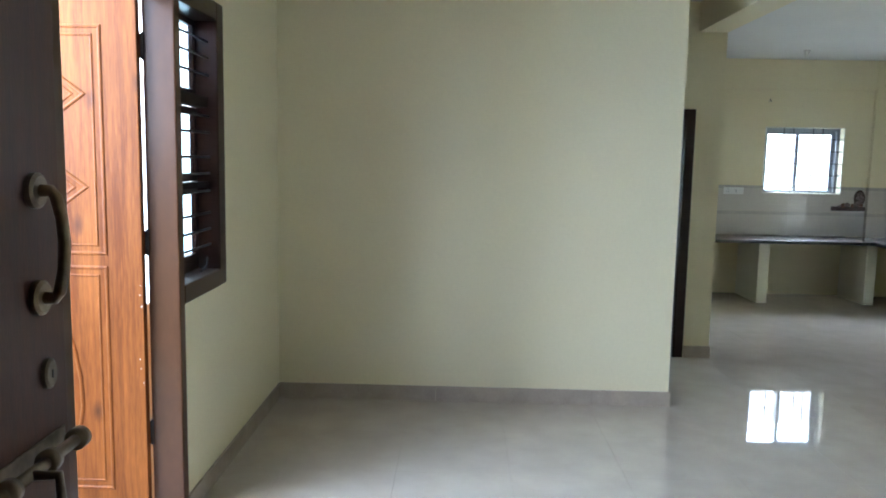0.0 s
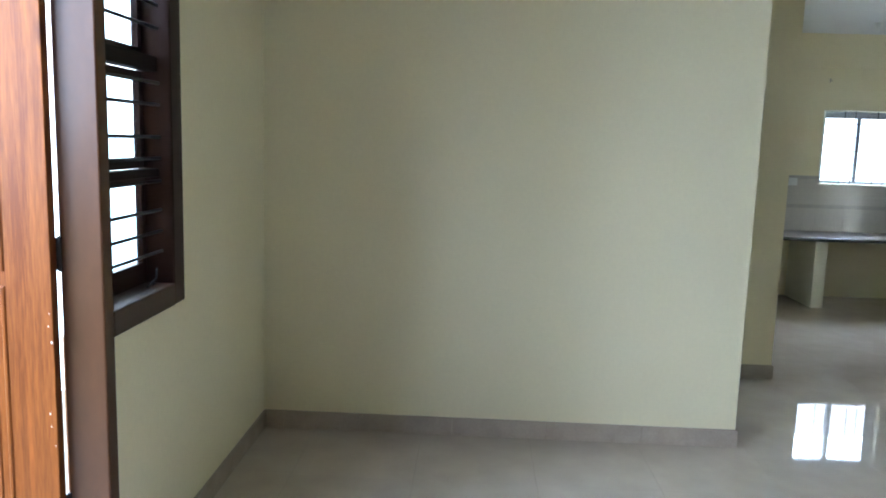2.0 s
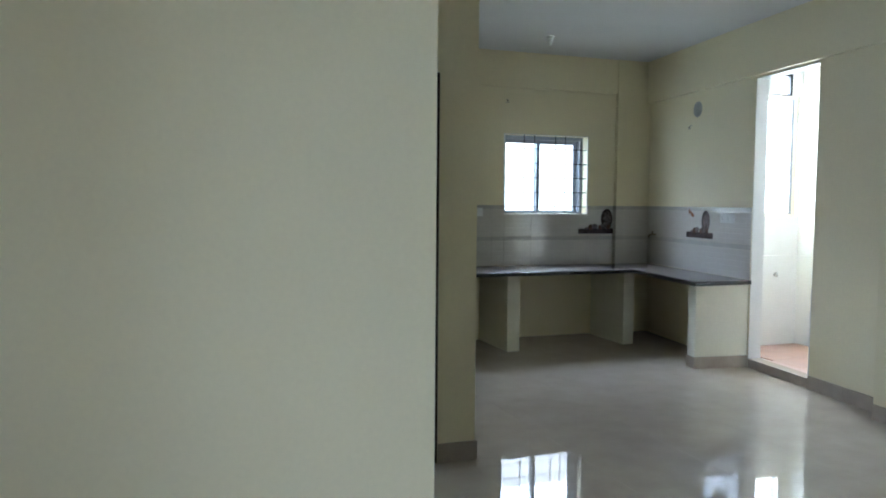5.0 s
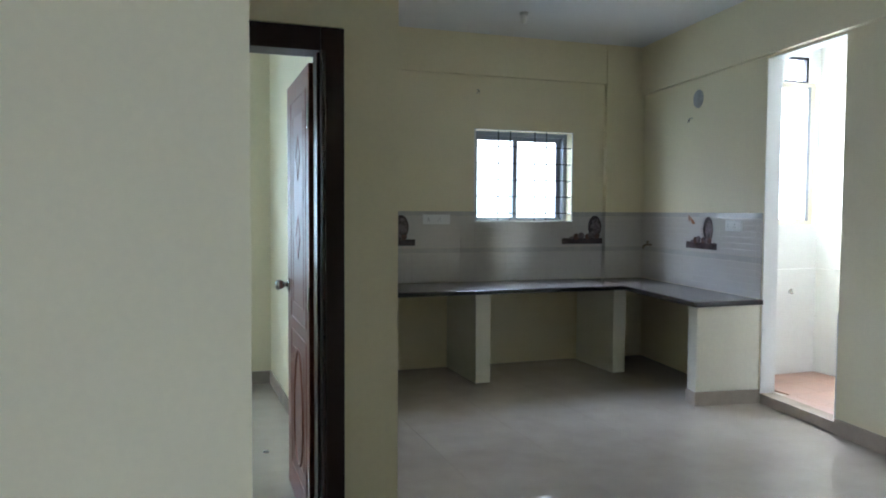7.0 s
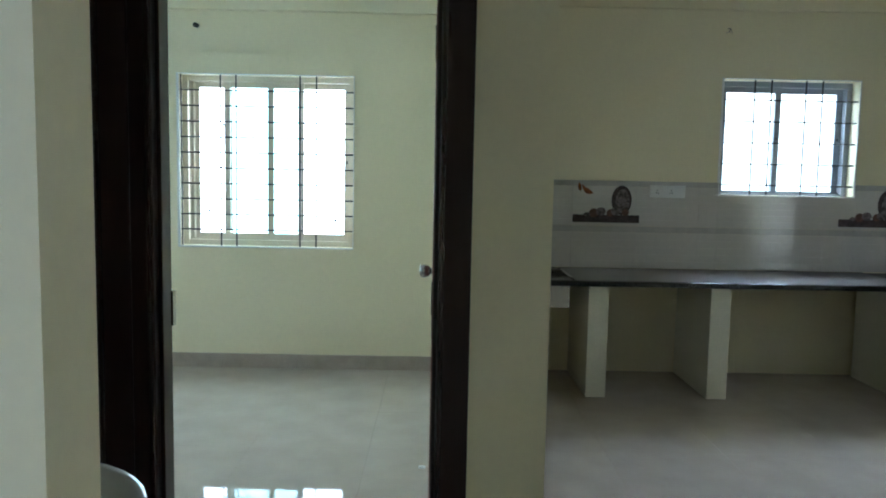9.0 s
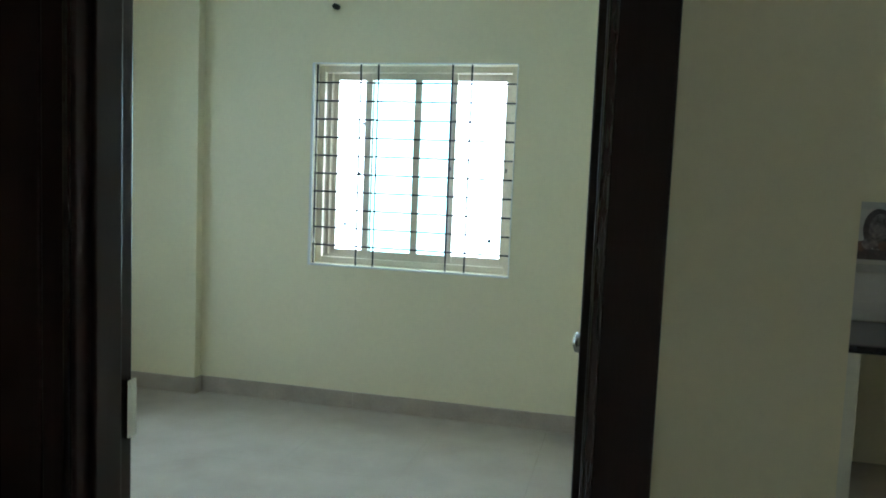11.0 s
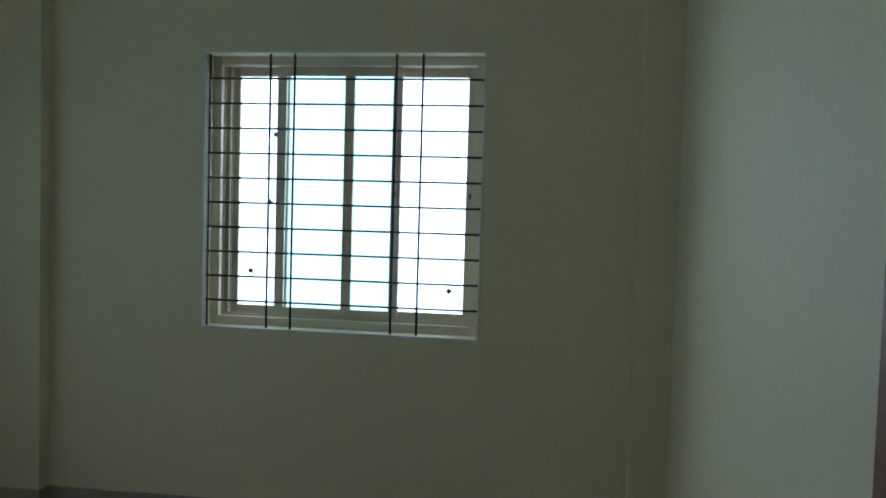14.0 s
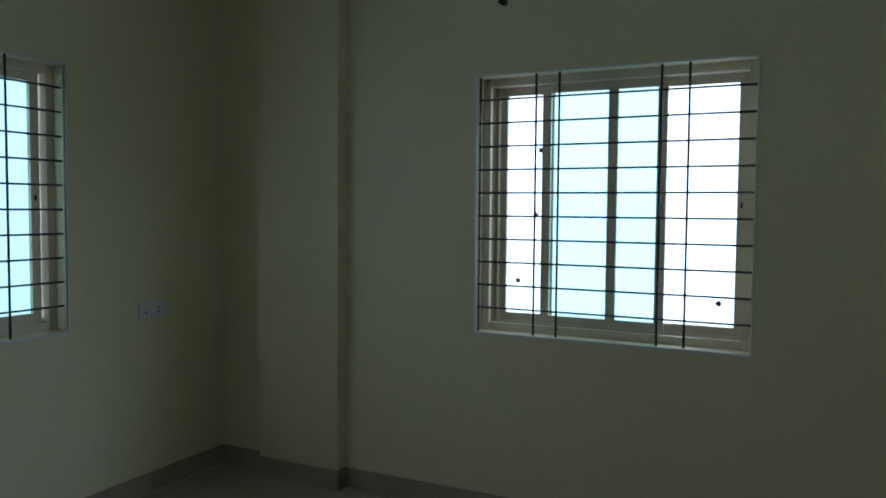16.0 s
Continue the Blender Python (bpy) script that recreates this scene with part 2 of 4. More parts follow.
def add_figure(m, dark, amount):
    """Fine wavy growth lines that run up the wood."""
    nt = m.node_tree
    b = nt.nodes["Principled BSDF"]
    src = b.inputs["Base Color"].links[0].from_socket
    geo = nt.nodes.new("ShaderNodeNewGeometry")
    mp = nt.nodes.new("ShaderNodeMapping")
    mp.inputs["Scale"].default_value = (1.0, 1.0, 0.09)
    wave = nt.nodes.new("ShaderNodeTexWave")
    wave.bands_direction = "X"
    wave.inputs["Scale"].default_value, wave.inputs["Distortion"].default_value = 9.0, 9.0
    wave.inputs["Detail"].default_value, wave.inputs["Detail Scale"].default_value = 3.0, 1.6
    rng = nt.nodes.new("ShaderNodeMapRange")
    rng.inputs["From Min"].default_value, rng.inputs["From Max"].default_value = 0.0, 0.35
    rng.inputs["To Min"].default_value, rng.inputs["To Max"].default_value = amount, 0.0
    mix = nt.nodes.new("ShaderNodeMix")
    mix.data_type = "RGBA"
    mix.inputs[7].default_value = (*dark, 1)
    nt.links.new(geo.outputs["Position"], mp.inputs["Vector"])
    nt.links.new(mp.outputs[0], wave.inputs["Vector"])
    nt.links.new(wave.outputs["Fac"], rng.inputs["Value"])
    nt.links.new(rng.outputs[0], mix.inputs[0])
    nt.links.new(src, mix.inputs[6])
    nt.links.new(mix.outputs[2], b.inputs["Base Color"])


add_figure(ORANGE, (0.11, 0.03, 0.007), 0.32)
add_knots(ORANGE, (0.05, 0.016, 0.007))
LEAFBROWN = material("moulded_brown_door_skin", (0.23, 0.080, 0.050), 0.42, vary=0.09, scale=3, grain=40, stretch=(6, 6, 0.5), bump=0.02, coat=0.03)
JAMBPAINT = material("brown_gloss_enamel", (0.080, 0.032, 0.013), 0.3, vary=0.08, scale=2, grain=18, stretch=(2, 2, 0.8), bump=0.05, coat=0.08, spec=0.35)
SILLBROWN = material("dull_brown_enamel", (0.060, 0.034, 0.023), 0.4, vary=0.15, scale=4, grain=40, stretch=(1, 4, 4), bump=0.03, spec=0.3)
GLOSSDARK = material("dark_brown_gloss_bead", (0.030, 0.013, 0.010), 0.14, vary=0.1, scale=4, grain=50, stretch=(6, 6, 0.6), bump=0.0, spec=0.6)
BRASS = material("antique_brass", (0.22, 0.17, 0.12), 0.38, metal=1.0, vary=0.2, scale=20)
CERAMIC = material("white_ceramic", (0.82, 0.82, 0.80), 0.1, vary=0.02, bump=0.0)
PLASTIC = material("white_plastic", (0.78, 0.78, 0.75), 0.35, vary=0.03, bump=0.0)
BAND = material("grey_tile_border", (0.50, 0.47, 0.43), 0.08, vary=0.06, scale=12, bump=0.0)
PRINT = material("dark_brown_print", (0.07, 0.045, 0.045), 0.15, vary=0.3, scale=25, bump=0.0)
PRINT2 = material("mauve_grey_print", (0.17, 0.13, 0.125), 0.15, vary=0.4, scale=30, bump=0.0)
PRINT4 = material("orange_brown_print", (0.30, 0.115, 0.045), 0.15, vary=0.3, scale=25, bump=0.0)
PRINT3 = material("russet_print", (0.13, 0.068, 0.05), 0.15, vary=0.3, scale=25, bump=0.0)
REDTILE = material("terracotta_floor_tile", (0.42, 0.26, 0.20), 0.45, vary=0.08, scale=6, bump=0.05, random=0.05)
CEMENT = material("bare_cement", (0.42, 0.42, 0.40), 0.85, vary=0.15, scale=10, bump=0.2)
STICKER = material("teal_sticker", (0.05, 0.16, 0.17), 0.5)
HOLE = material("dark_pipe", (0.03, 0.028, 0.025), 0.6)


def glow_material(name, top, bottom, z0, z1, strength):
    m = bpy.data.materials.new(name)
    m.use_nodes = True
    nt = m.node_tree
    nt.nodes.remove(nt.nodes["Principled BSDF"])
    em = nt.nodes.new("ShaderNodeEmission")
    geo = nt.nodes.new("ShaderNodeNewGeometry")
    sep = nt.nodes.new("ShaderNodeSeparateXYZ")
    rng = nt.nodes.new("ShaderNodeMapRange")
    rng.inputs["From Min"].default_value, rng.inputs["From Max"].default_value = z0, z1
    ramp = nt.nodes.new("ShaderNodeValToRGB")
    ramp.color_ramp.elements[0].color, ramp.color_ramp.elements[1].color = (*bottom, 1), (*top, 1)
    nt.links.new(geo.outputs["Position"], sep.inputs[0])
    nt.links.new(sep.outputs["Z"], rng.inputs["Value"])
    nt.links.new(rng.outputs[0], ramp.inputs[0])
    nt.links.new(ramp.outputs[0], em.inputs["Color"])
    em.inputs["Strength"].default_value = strength
    nt.links.new(em.outputs[0], nt.nodes["Material Output"].inputs["Surface"])
    return m


HAZE = glow_material("white_sky_haze", (0.97, 1.0, 1.0), (0.72, 0.91, 0.95), -2.0, 3.0, 4.0)
block("backdrop_north", [(-16, 34, 14.0, 14.1, -8, 22)], HAZE, "white hazy sky beyond the windows", "sky")
block("backdrop_west", [(-14.1, -14.0, -16, 14, -8, 14)], HAZE, "white hazy sky beyond the balcony", "sky")


def tube(bm, pts, r, seg=10, cap=True):
    rings = []
    pts = [Vector(p) for p in pts]
    for i, p in enumerate(pts):
        d = (pts[min(i + 1, len(pts) - 1)] - pts[max(i - 1, 0)]).normalized()
        q = d.to_track_quat("Z", "Y") if i == 0 else last.rotation_difference(d) @ q
        last = d
        rr = r[i] if isinstance(r, (list, tuple)) else r
        rings.append([bm.verts.new(p + q @ Vector((rr * math.cos(a), rr * math.sin(a), 0))) for a in (2 * math.pi * k / seg for k in range(seg))])
    for a, b in zip(rings, rings[1:]):
        for k in range(seg):
            bm.faces.new((a[k], a[(k + 1) % seg], b[(k + 1) % seg], b[k]))
    if cap:
        bm.faces.new(rings[0])
        bm.faces.new(rings[-1])


def tubes(name, runs, mat, parent, label="", seg=10):
    bm = bmesh.new()
    for pts, r in runs:
        tube(bm, pts, r, seg)
    return part(name, bm, mat, parent, label, smooth=True)


def bx(name, boxes, mat, parent, bevel=0.0, label=""):
    bm = bmesh.new()
    for b in boxes:
        box(bm, *b, bevel=bevel)
    return part(name, bm, mat, parent, label)


def ridge(bm, pts, w, d, face):
    """A moulding of half-round section along a closed line on a door face; pts are (across, up)."""
    n = len(pts)
    rows = []
    for i, p in enumerate(pts):
        a, b, c = Vector(pts[i - 1]), Vector(p), Vector(pts[(i + 1) % n])
        u, v = (b - a).normalized(), (c - b).normalized()
        nrm = Vector((-(u + v).y, (u + v).x)).normalized()
        k = w / max(0.35, math.sqrt(max(0.12, (1 + u.dot(v)) / 2)))
        rows.append([bm.verts.new((b.x + nrm.x * k * o, face[0] + face[1] * h, b.y + nrm.y * k * o)) for o, h in ((-1, 0), (-0.55, d * 0.8), (0, d), (0.55, d * 0.8), (1, 0))])
    for i in range(n):
        a, b = rows[i], rows[(i + 1) % n]
        for k in range(4):
            bm.faces.new((a[k], b[k], b[k + 1], a[k + 1]))


def arch(x0, x1, z0, z1, rise, steps=10, up=True):
    """A rectangle whose top (or foot) is drawn out to an ogee."""
    xm = (x0 + x1) / 2
    top = []
    for i in range(steps + 1):
        f = i / steps
        x = x1 + (x0 - x1) * f
        h = rise * math.sin(math.pi * f) ** 2
        top.append((x, (z1 + h) if up else (z0 - h)))
    return [(x0, z0), (x1, z0)] + top if up else [(x1, z1), (x0, z1)] + [(x0 + x1 - x, z) for x, z in top]


def panel_door(name, w, h, t, mat, label, x0, x1, panels, diamonds, both=True, rings=(1.0, 0.78), inset=0.034, fine=1.0):
    """A moulded door leaf; local x from the hinge, y 0 to t, z up. x0, x1: the panels' sides."""
    d = tagged(empty(name), label, "door")
    bm = bmesh.new()
    box(bm, 0, w, 0, t, 0, h, bevel=0.003)
    leaf = part("leaf", bm, mat, d)
    xm = (x0 + x1) / 2
    for face in ([(-0.0005, -1), (t + 0.0005, 1)] if both else [(-0.0005, -1)]):
        for z0, z1 in panels:
            for g, wd, dp in ((0.0, 0.008 * fine, 0.005 * fine), (inset, 0.005 * fine, 0.0035 * fine)):
                bm = bmesh.new()
                ridge(bm, [(x0 + g, z0 + g), (x1 - g, z0 + g), (x1 - g, z1 - g), (x0 + g, z1 - g)], wd, dp, face)
                part("panel_moulding", bm, mat, leaf)
        for zc, a, b in diamonds:
            for k in rings:
                bm = bmesh.new()
                ridge(bm, [(xm, zc - b * k), (xm + a * k, zc), (xm, zc + b * k), (xm - a * k, zc)], 0.007 * k * fine, 0.005 * k * fine, face)
                part("diamond_moulding", bm, mat, leaf)
        bm = bmesh.new()
        z0, z1 = panels[-1]
        zc, hz, hx = (z0 + z1) / 2, (z1 - z0) * 0.40, (x1 - x0) * 0.29
        ridge(bm, [(xm + hx * math.sin(q) * (1 - 0.25 * math.cos(q)), zc + hz * math.cos(q)) for q in (2 * math.pi * k / 20 for k in range(20))][::-1], 0.009, 0.006, face)
        part("oval_moulding", bm, mat, leaf)
    return d


def knob(parent, x, z, t):
    k = tubes("knob", [([(x, 0.0, z), (x, -0.008, z)], [0.033, 0.033]), ([(x, -0.008, z), (x, -0.03, z)], 0.012),
                       ([(x, -0.026, z), (x, -0.034, z), (x, -0.05, z), (x, -0.064, z), (x, -0.07, z)], [0.013, 0.021, 0.026, 0.023, 0.008])], STEEL, parent, "brushed steel round door knob", seg=20)
    tubes("knob", [([(x, t, z), (x, t + 0.008, z)], 0.033), ([(x, t + 0.008, z), (x, t + 0.03, z)], 0.012),
                   ([(x, t + 0.026, z), (x, t + 0.034, z), (x, t + 0.05, z), (x, t + 0.064, z), (x, t + 0.07, z)], [0.013, 0.021, 0.026, 0.023, 0.008])], STEEL, parent, "brushed steel round door knob", seg=20)
    return k


# ---- skirting tiles ----
def skirting(name, runs, place=None):
    """Skirting tiles, 0.6 m long at most, butted along the foot of the walls."""
    sk = tagged(empty(name), "beige-brown skirting tiles along the foot of the wall", "skirting", kind="structure")
    for x0, x1, y0, y1 in runs:
        along = x1 - x0 > y1 - y0
        n = max(1, math.ceil((x1 - x0 if along else y1 - y0) / 0.6 - 0.05))
        for k in range(n):
            f, g = k / n, (k + 1) / n
            e = 0.0006 if n > 1 else 0.0
            cell = (x0 + (x1 - x0) * f + e, x0 + (x1 - x0) * g - e, y0, y1) if along else (x0, x1, y0 + (y1 - y0) * f + e, y0 + (y1 - y0) * g - e)
            bm = bmesh.new()
            box(bm, *cell, 0, 0.1, bevel=0.0015)
            part("skirting_tile", bm, SKIRT, sk)
    if place is not None:
        sk.matrix_world = place
    return sk


S = 0.012
skirting("baseboard_living", [(XL + S, XA + S, -S, 0), (XL, XL + S, DY1 + 0.06 + 0.04, 0), (XA, XA + S, 0, 0.12), (0.48 + 0.005, XP + S, YD - S, YD), (XP, XP + S, YD, 3.98), (3.47 - S, 3.47, YE, 1.2), (-0.99, 3.45, YE, YE + S), (XL, XL + S, YE, W0)])
skirting("baseboard_bedroom", [(BXL, BXL + S, 1.46, YB), (BXL + S, -2.645, YB - S, YB), (-2.645 - S, -2.145 + S, YB - 0.07 - S, YB - 0.07), (-2.145, -2.145 + S, YB - 0.07, YB),
                               (-2.645 - S, -2.645, YB - 0.07, YB - S), (-2.145 + S, 0.425 - S, YB - S, YB), (0.425 - S, 0.425, YB - 0.07 - S, YB), (0.425, BXR - S, YB - 0.07 - S, YB - 0.07), (BXR - S, BXR, 1.46, YB - 0.07)])
skirting("baseboard_east", [(-S, 0, -0.75, 0), (-0.50 - S, 0, 0.79 - S, 0.79), (-0.50 - S, -0.50, 0.79, 0.91)], pose(XR, YR, 0, 0, 0, -math.degrees(TH)))

# ---- balcony door unit ----
JX0, JX1 = XL - 0.115, XL + 0.018
TW = (XL - 0.115, XL + 0.018)


def side_window(name, y0, y1):
    """A fixed light with a sill, two rails, iron bars and frosted panes; y0 to y1 along the wall."""
    w = tagged(empty(name), "dark brown wooden side window with horizontal iron bars and frosted glass", "window", kind="structure")
    fr = bx("window_frame", [(JX0, JX1, y0, y0 + 0.01, WZ0 + 0.085, WZ1 - 0.09), (JX0, JX1, y1 - 0.10, y1, WZ0, WZ1), (JX0, JX1, y0, y1 - 0.10, WZ1 - 0.09, WZ1)] if y0 > -2.3 else
            [(JX0, JX1, y1 - 0.01, y1, WZ0 + 0.085, WZ1 - 0.09), (JX0, JX1, y0, y0 + 0.10, WZ0, WZ1), (JX0, JX1, y0 + 0.10, y1, WZ1 - 0.09, WZ1)], TEAK_DARK, w, 0.006)
    bx("window_sill", [(JX0, JX1 + 0.004, y0, y1 - 0.10, WZ0, WZ0 + 0.085)] if y0 > -2.3 else [(JX0, JX1 + 0.004, y0 + 0.10, y1, WZ0, WZ0 + 0.085)], SILLBROWN, w, 0.006)
    a, b = (y0 + 0.01, y1 - 0.10) if y0 > -2.3 else (y0 + 0.10, y1 - 0.01)
    bx("rail", [(JX0 + 0.03, JX1 - 0.05, a, b, 1.858, 1.912)], TEAK_MATT, w, 0.004)
    bx("rail", [(JX0 + 0.03, JX1 - 0.05, a, b, 1.474, 1.504)], TEAK_MATT, w, 0.004)
    for z in (1.193, 1.270, 1.350, 1.458, 1.543, 1.621, 1.738, 1.817, 2.013, 2.096, 2.172):
        tubes("bar", [([(XL - 0.03, a - 0.003, z), (XL - 0.03, b + 0.003, z)], 0.0065)], IRON, w, seg=8)
    for z0, z1 in ((WZ0 + 0.085, 1.474), (1.504, 1.858), (1.912, WZ1 - 0.09)):
        bx("shutter", [(JX0, JX0 + 0.025, a, a + 0.008, z0, z1), (JX0, JX0 + 0.025, b - 0.03, b, z0, z1), (JX0, JX0 + 0.025, a + 0.008, b - 0.03, z0, z0 + (0.08 if z0 < 1.2 else 0.03)), (JX0, JX0 + 0.025, a + 0.008, b - 0.03, z1 - 0.03, z1)], TEAK_DARK, w)
        p = bx("pane", [(JX0 + 0.010, JX0 + 0.014, a + 0.008, b - 0.03, z0 + 0.03, z1 - 0.03)], FROST, w, label="frosted glass pane")
    tubes("latch", [([(XL - 0.035, b - 0.10, WZ0 + 0.10), (XL - 0.03, b - 0.055, WZ0 + 0.112), (XL - 0.03, b - 0.05, WZ0 + 0.15)], 0.004),
                    ([(XL - 0.035, b - 0.13, WZ0 + 0.088), (XL - 0.02, b - 0.10, WZ0 + 0.11), (XL - 0.035, b - 0.07, WZ0 + 0.09)], 0.004)], IRON, w)
    return w


FROST = glass_material((0.62, 0.74, 0.77))
FROST.name = "frosted_glass"
FROST.node_tree.nodes["Principled BSDF"].inputs["Roughness"].default_value = 0.25
side_window("window_1", DY1 + 0.0605, W1)
side_window("window_2", W0, DY0 - 0.0605)
frame_b = tagged(empty("door_frame_1"), "brown enamelled wooden frame of the balcony door", "door frame", kind="structure")
bx("jamb", [(JX0, JX1 + 0.003, DY1, DY1 + 0.060, 0, WZ1)], JAMBPAINT, frame_b, 0.006)
bx("jamb", [(JX0, JX1 + 0.003, DY0 - 0.060, DY0, 0, WZ1)], JAMBPAINT, frame_b, 0.006)
bx("head", [(JX0, JX1 + 0.003, DY0, DY1, WZ1 - 0.09, WZ1)], JAMBPAINT, frame_b, 0.006)
bx("edge_bead", [(XL, XL + 0.012, DY1 + 0.0605, DY1 + 0.078, 0, WZ0)], TEAK_DARK, frame_b, 0.003)
bx("edge_bead", [(XL, XL + 0.012, DY0 - 0.078, DY0 - 0.0605, 0, WZ0)], TEAK_DARK, frame_b, 0.003)

balcony_door = panel_door("door_1", 0.88, 2.26, 0.036, ORANGE, "varnished orange teak balcony door standing open, with moulded diamond panels", 0.152, 0.745, [(1.185, 2.11), (0.16, 1.125)], [(1.84, 0.225, 0.165), (1.46, 0.225, 0.165)])
for z in (2.04, 1.23, 0.40):
    h = bx("hinge", [(-0.012, 0.03, -0.003, -0.0006, z - 0.05, z + 0.05)], IRON, balcony_door)
    tubes("hinge_pin", [([(-0.006, -0.007, z - 0.055), (-0.006, -0.007, z + 0.055)], 0.007)], IRON, h, seg=8)
rnd = random.Random(4)
for i in range(6):
    z, x, w = rnd.uniform(0.3, 1.7), rnd.uniform(0.004, 0.03), rnd.uniform(0.001, 0.0025)
    bm = bmesh.new()
    q = [rnd.uniform(0.5, 1.3) for k in range(7)]
    bm.faces.new([bm.verts.new((x + w * q[k] * math.cos(k * 0.897), 0.0366, z + 2.2 * w * q[k] * math.sin(k * 0.897))) for k in range(7)])
    part("paint_scuff", bm, CEIL, balcony_door, "white paint scuff")
balcony_door.matrix_world = pose(JX0 - 0.003, DY1 - 0.010, 0.03, 0, 0, 180)


block("balcony_slab", [(-4.3, XL - 0.15, YF, 0.5, -0.12, -0.02)], CEMENT, "grey cement balcony floor", "balcony")
block("parapet", [(-4.4, -4.3, YF, 0.5, -0.12, 0.95)], PAINT, "cream painted balcony parapet", "parapet")

# ---- main entrance door, flush ----
main_door = tagged(empty("door_2"), "dark brown flush main door standing open with brass fittings", "door")
MW, MT = 0.92, 0.036
bm = bmesh.new()
box(bm, 0, MW, 0, MT, 0, 2.08, bevel=0.003)
part("leaf", bm, MAINDOOR, main_door)


def oval(bm, x, z, rx, rz, d, seg=20):
    lo = [bm.verts.new((x + rx * math.cos(q), -0.0005, z + rz * math.sin(q))) for q in (2 * math.pi * k / seg for k in range(seg))]
    mid = [bm.verts.new((x + rx * math.cos(q), -d * 0.7, z + rz * math.sin(q))) for q in (2 * math.pi * k / seg for k in range(seg))]
    hi = [bm.verts.new((x + rx * 0.82 * math.cos(q), -d, z + rz * 0.82 * math.sin(q))) for q in (2 * math.pi * k / seg for k in range(seg))]
    for a, b in ((lo, mid), (mid, hi)):
        for k in range(seg):
            bm.faces.new((a[k], a[(k + 1) % seg], b[(k + 1) % seg], b[k]))
    bm.faces.new(hi)


HX, HZ0, HZ1 = MW - 0.088, 1.388, 1.562
handle = tubes("pull_handle", [([(HX, 0, HZ1), (HX, -0.030, HZ1), (HX + 0.003, -0.036, HZ1 - 0.010), (HX + 0.005, -0.043, HZ1 - 0.045), (HX + 0.005, -0.046, (HZ0 + HZ1) / 2), (HX + 0.005, -0.043, HZ0 + 0.045), (HX + 0.003, -0.036, HZ0 + 0.010), (HX, -0.030, HZ0), (HX, 0, HZ0)], [0.011, 0.010, 0.010, 0.0095, 0.0095, 0.0095, 0.010, 0.010, 0.011])], BRASS, main_door, "antique brass bow pull handle", seg=14)
for z in (HZ0, HZ1):
    bm = bmesh.new()
    oval(bm, HX, z, 0.029, 0.029, 0.014)
    part("rosette", bm, BRASS, handle)
bm = bmesh.new()
oval(bm, MW - 0.068, 1.256, 0.020, 0.026, 0.010)
lock = part("lock_rose", bm, BRASS, main_door, "antique brass lock rose")
bx("keyhole", [(MW - 0.070, MW - 0.066, -0.0115, -0.010, 1.249, 1.263)], HOLE, lock)
aldrop = tubes("sliding_bolt", [([(MW - 0.30, -0.03, 1.130), (MW - 0.012, -0.03, 1.130)], 0.010)], BRASS, main_door, "antique brass sliding bolt", seg=12)
bx("bolt_plate", [(MW - 0.29, MW - 0.02, -0.004, -0.0006, 1.110, 1.150)], BRASS, aldrop, 0.001)
for x in (MW - 0.03, MW - 0.13, MW - 0.25):
    tubes("bolt_bracket", [([(x - 0.011, -0.03, 1.130), (x + 0.011, -0.03, 1.130)], 0.019)], BRASS, aldrop, seg=14)
tubes("bolt_grip", [([(MW - 0.19, -0.03, 1.130), (MW - 0.19, -0.075, 1.132), (MW - 0.19, -0.078, 1.09)], 0.008)], BRASS, aldrop)
main_door.matrix_world = pose(-2.093, -4.644, 0.01, 0, 0, 92)
frame_m = tagged(empty("door_frame_2"), "dark brown wooden frame of the main door", "door frame", kind="structure")
bx("jamb", [(-2.17, -2.125, YF - 0.01, YE + 0.012, 0, 2.15)], TEAK_DARK, frame_m, 0.004)
bx("jamb", [(-1.048, -1.0, YF - 0.01, YE + 0.012, 0, 2.15)], TEAK_DARK, frame_m, 0.004)
bx("head", [(-2.125, -1.048, YF - 0.01, YE + 0.012, 2.10, 2.15)], TEAK_DARK, frame_m, 0.004)

# ---- bedroom and bathroom doorways ----


def door_frame(name, x0, x1, label, left=0.09):
    f = tagged(empty(name), label, "door frame", kind="structure")
    for a, b, stop in ((x0, x0 + left, 1), (x1 - 0.09, x1, -1)):
        bx("jamb", [(a, b, YD - 0.012, YD + 0.128, 0, 2.075)], TEAK_DARK, f, 0.004)
        e = b if stop == 1 else a
        bx("stop", [(min(e, e + stop * 0.012), max(e, e + stop * 0.012), YD + 0.02, YD + 0.085, 0, 1.985)], TEAK_DARK, f, 0.003)
        e = b - 0.010 if stop == 1 else a + 0.010
        bx("edge_bead", [(e - 0.007, e + 0.007, YD - 0.020, YD - 0.0125, 0, 1.985)], GLOSSDARK, f, 0.0035)
    bx("head", [(x0 + left + 0.0005, x1 - 0.0905, YD - 0.012, YD + 0.128, 1.985, 2.075)], TEAK_DARK, f, 0.004)
    return f


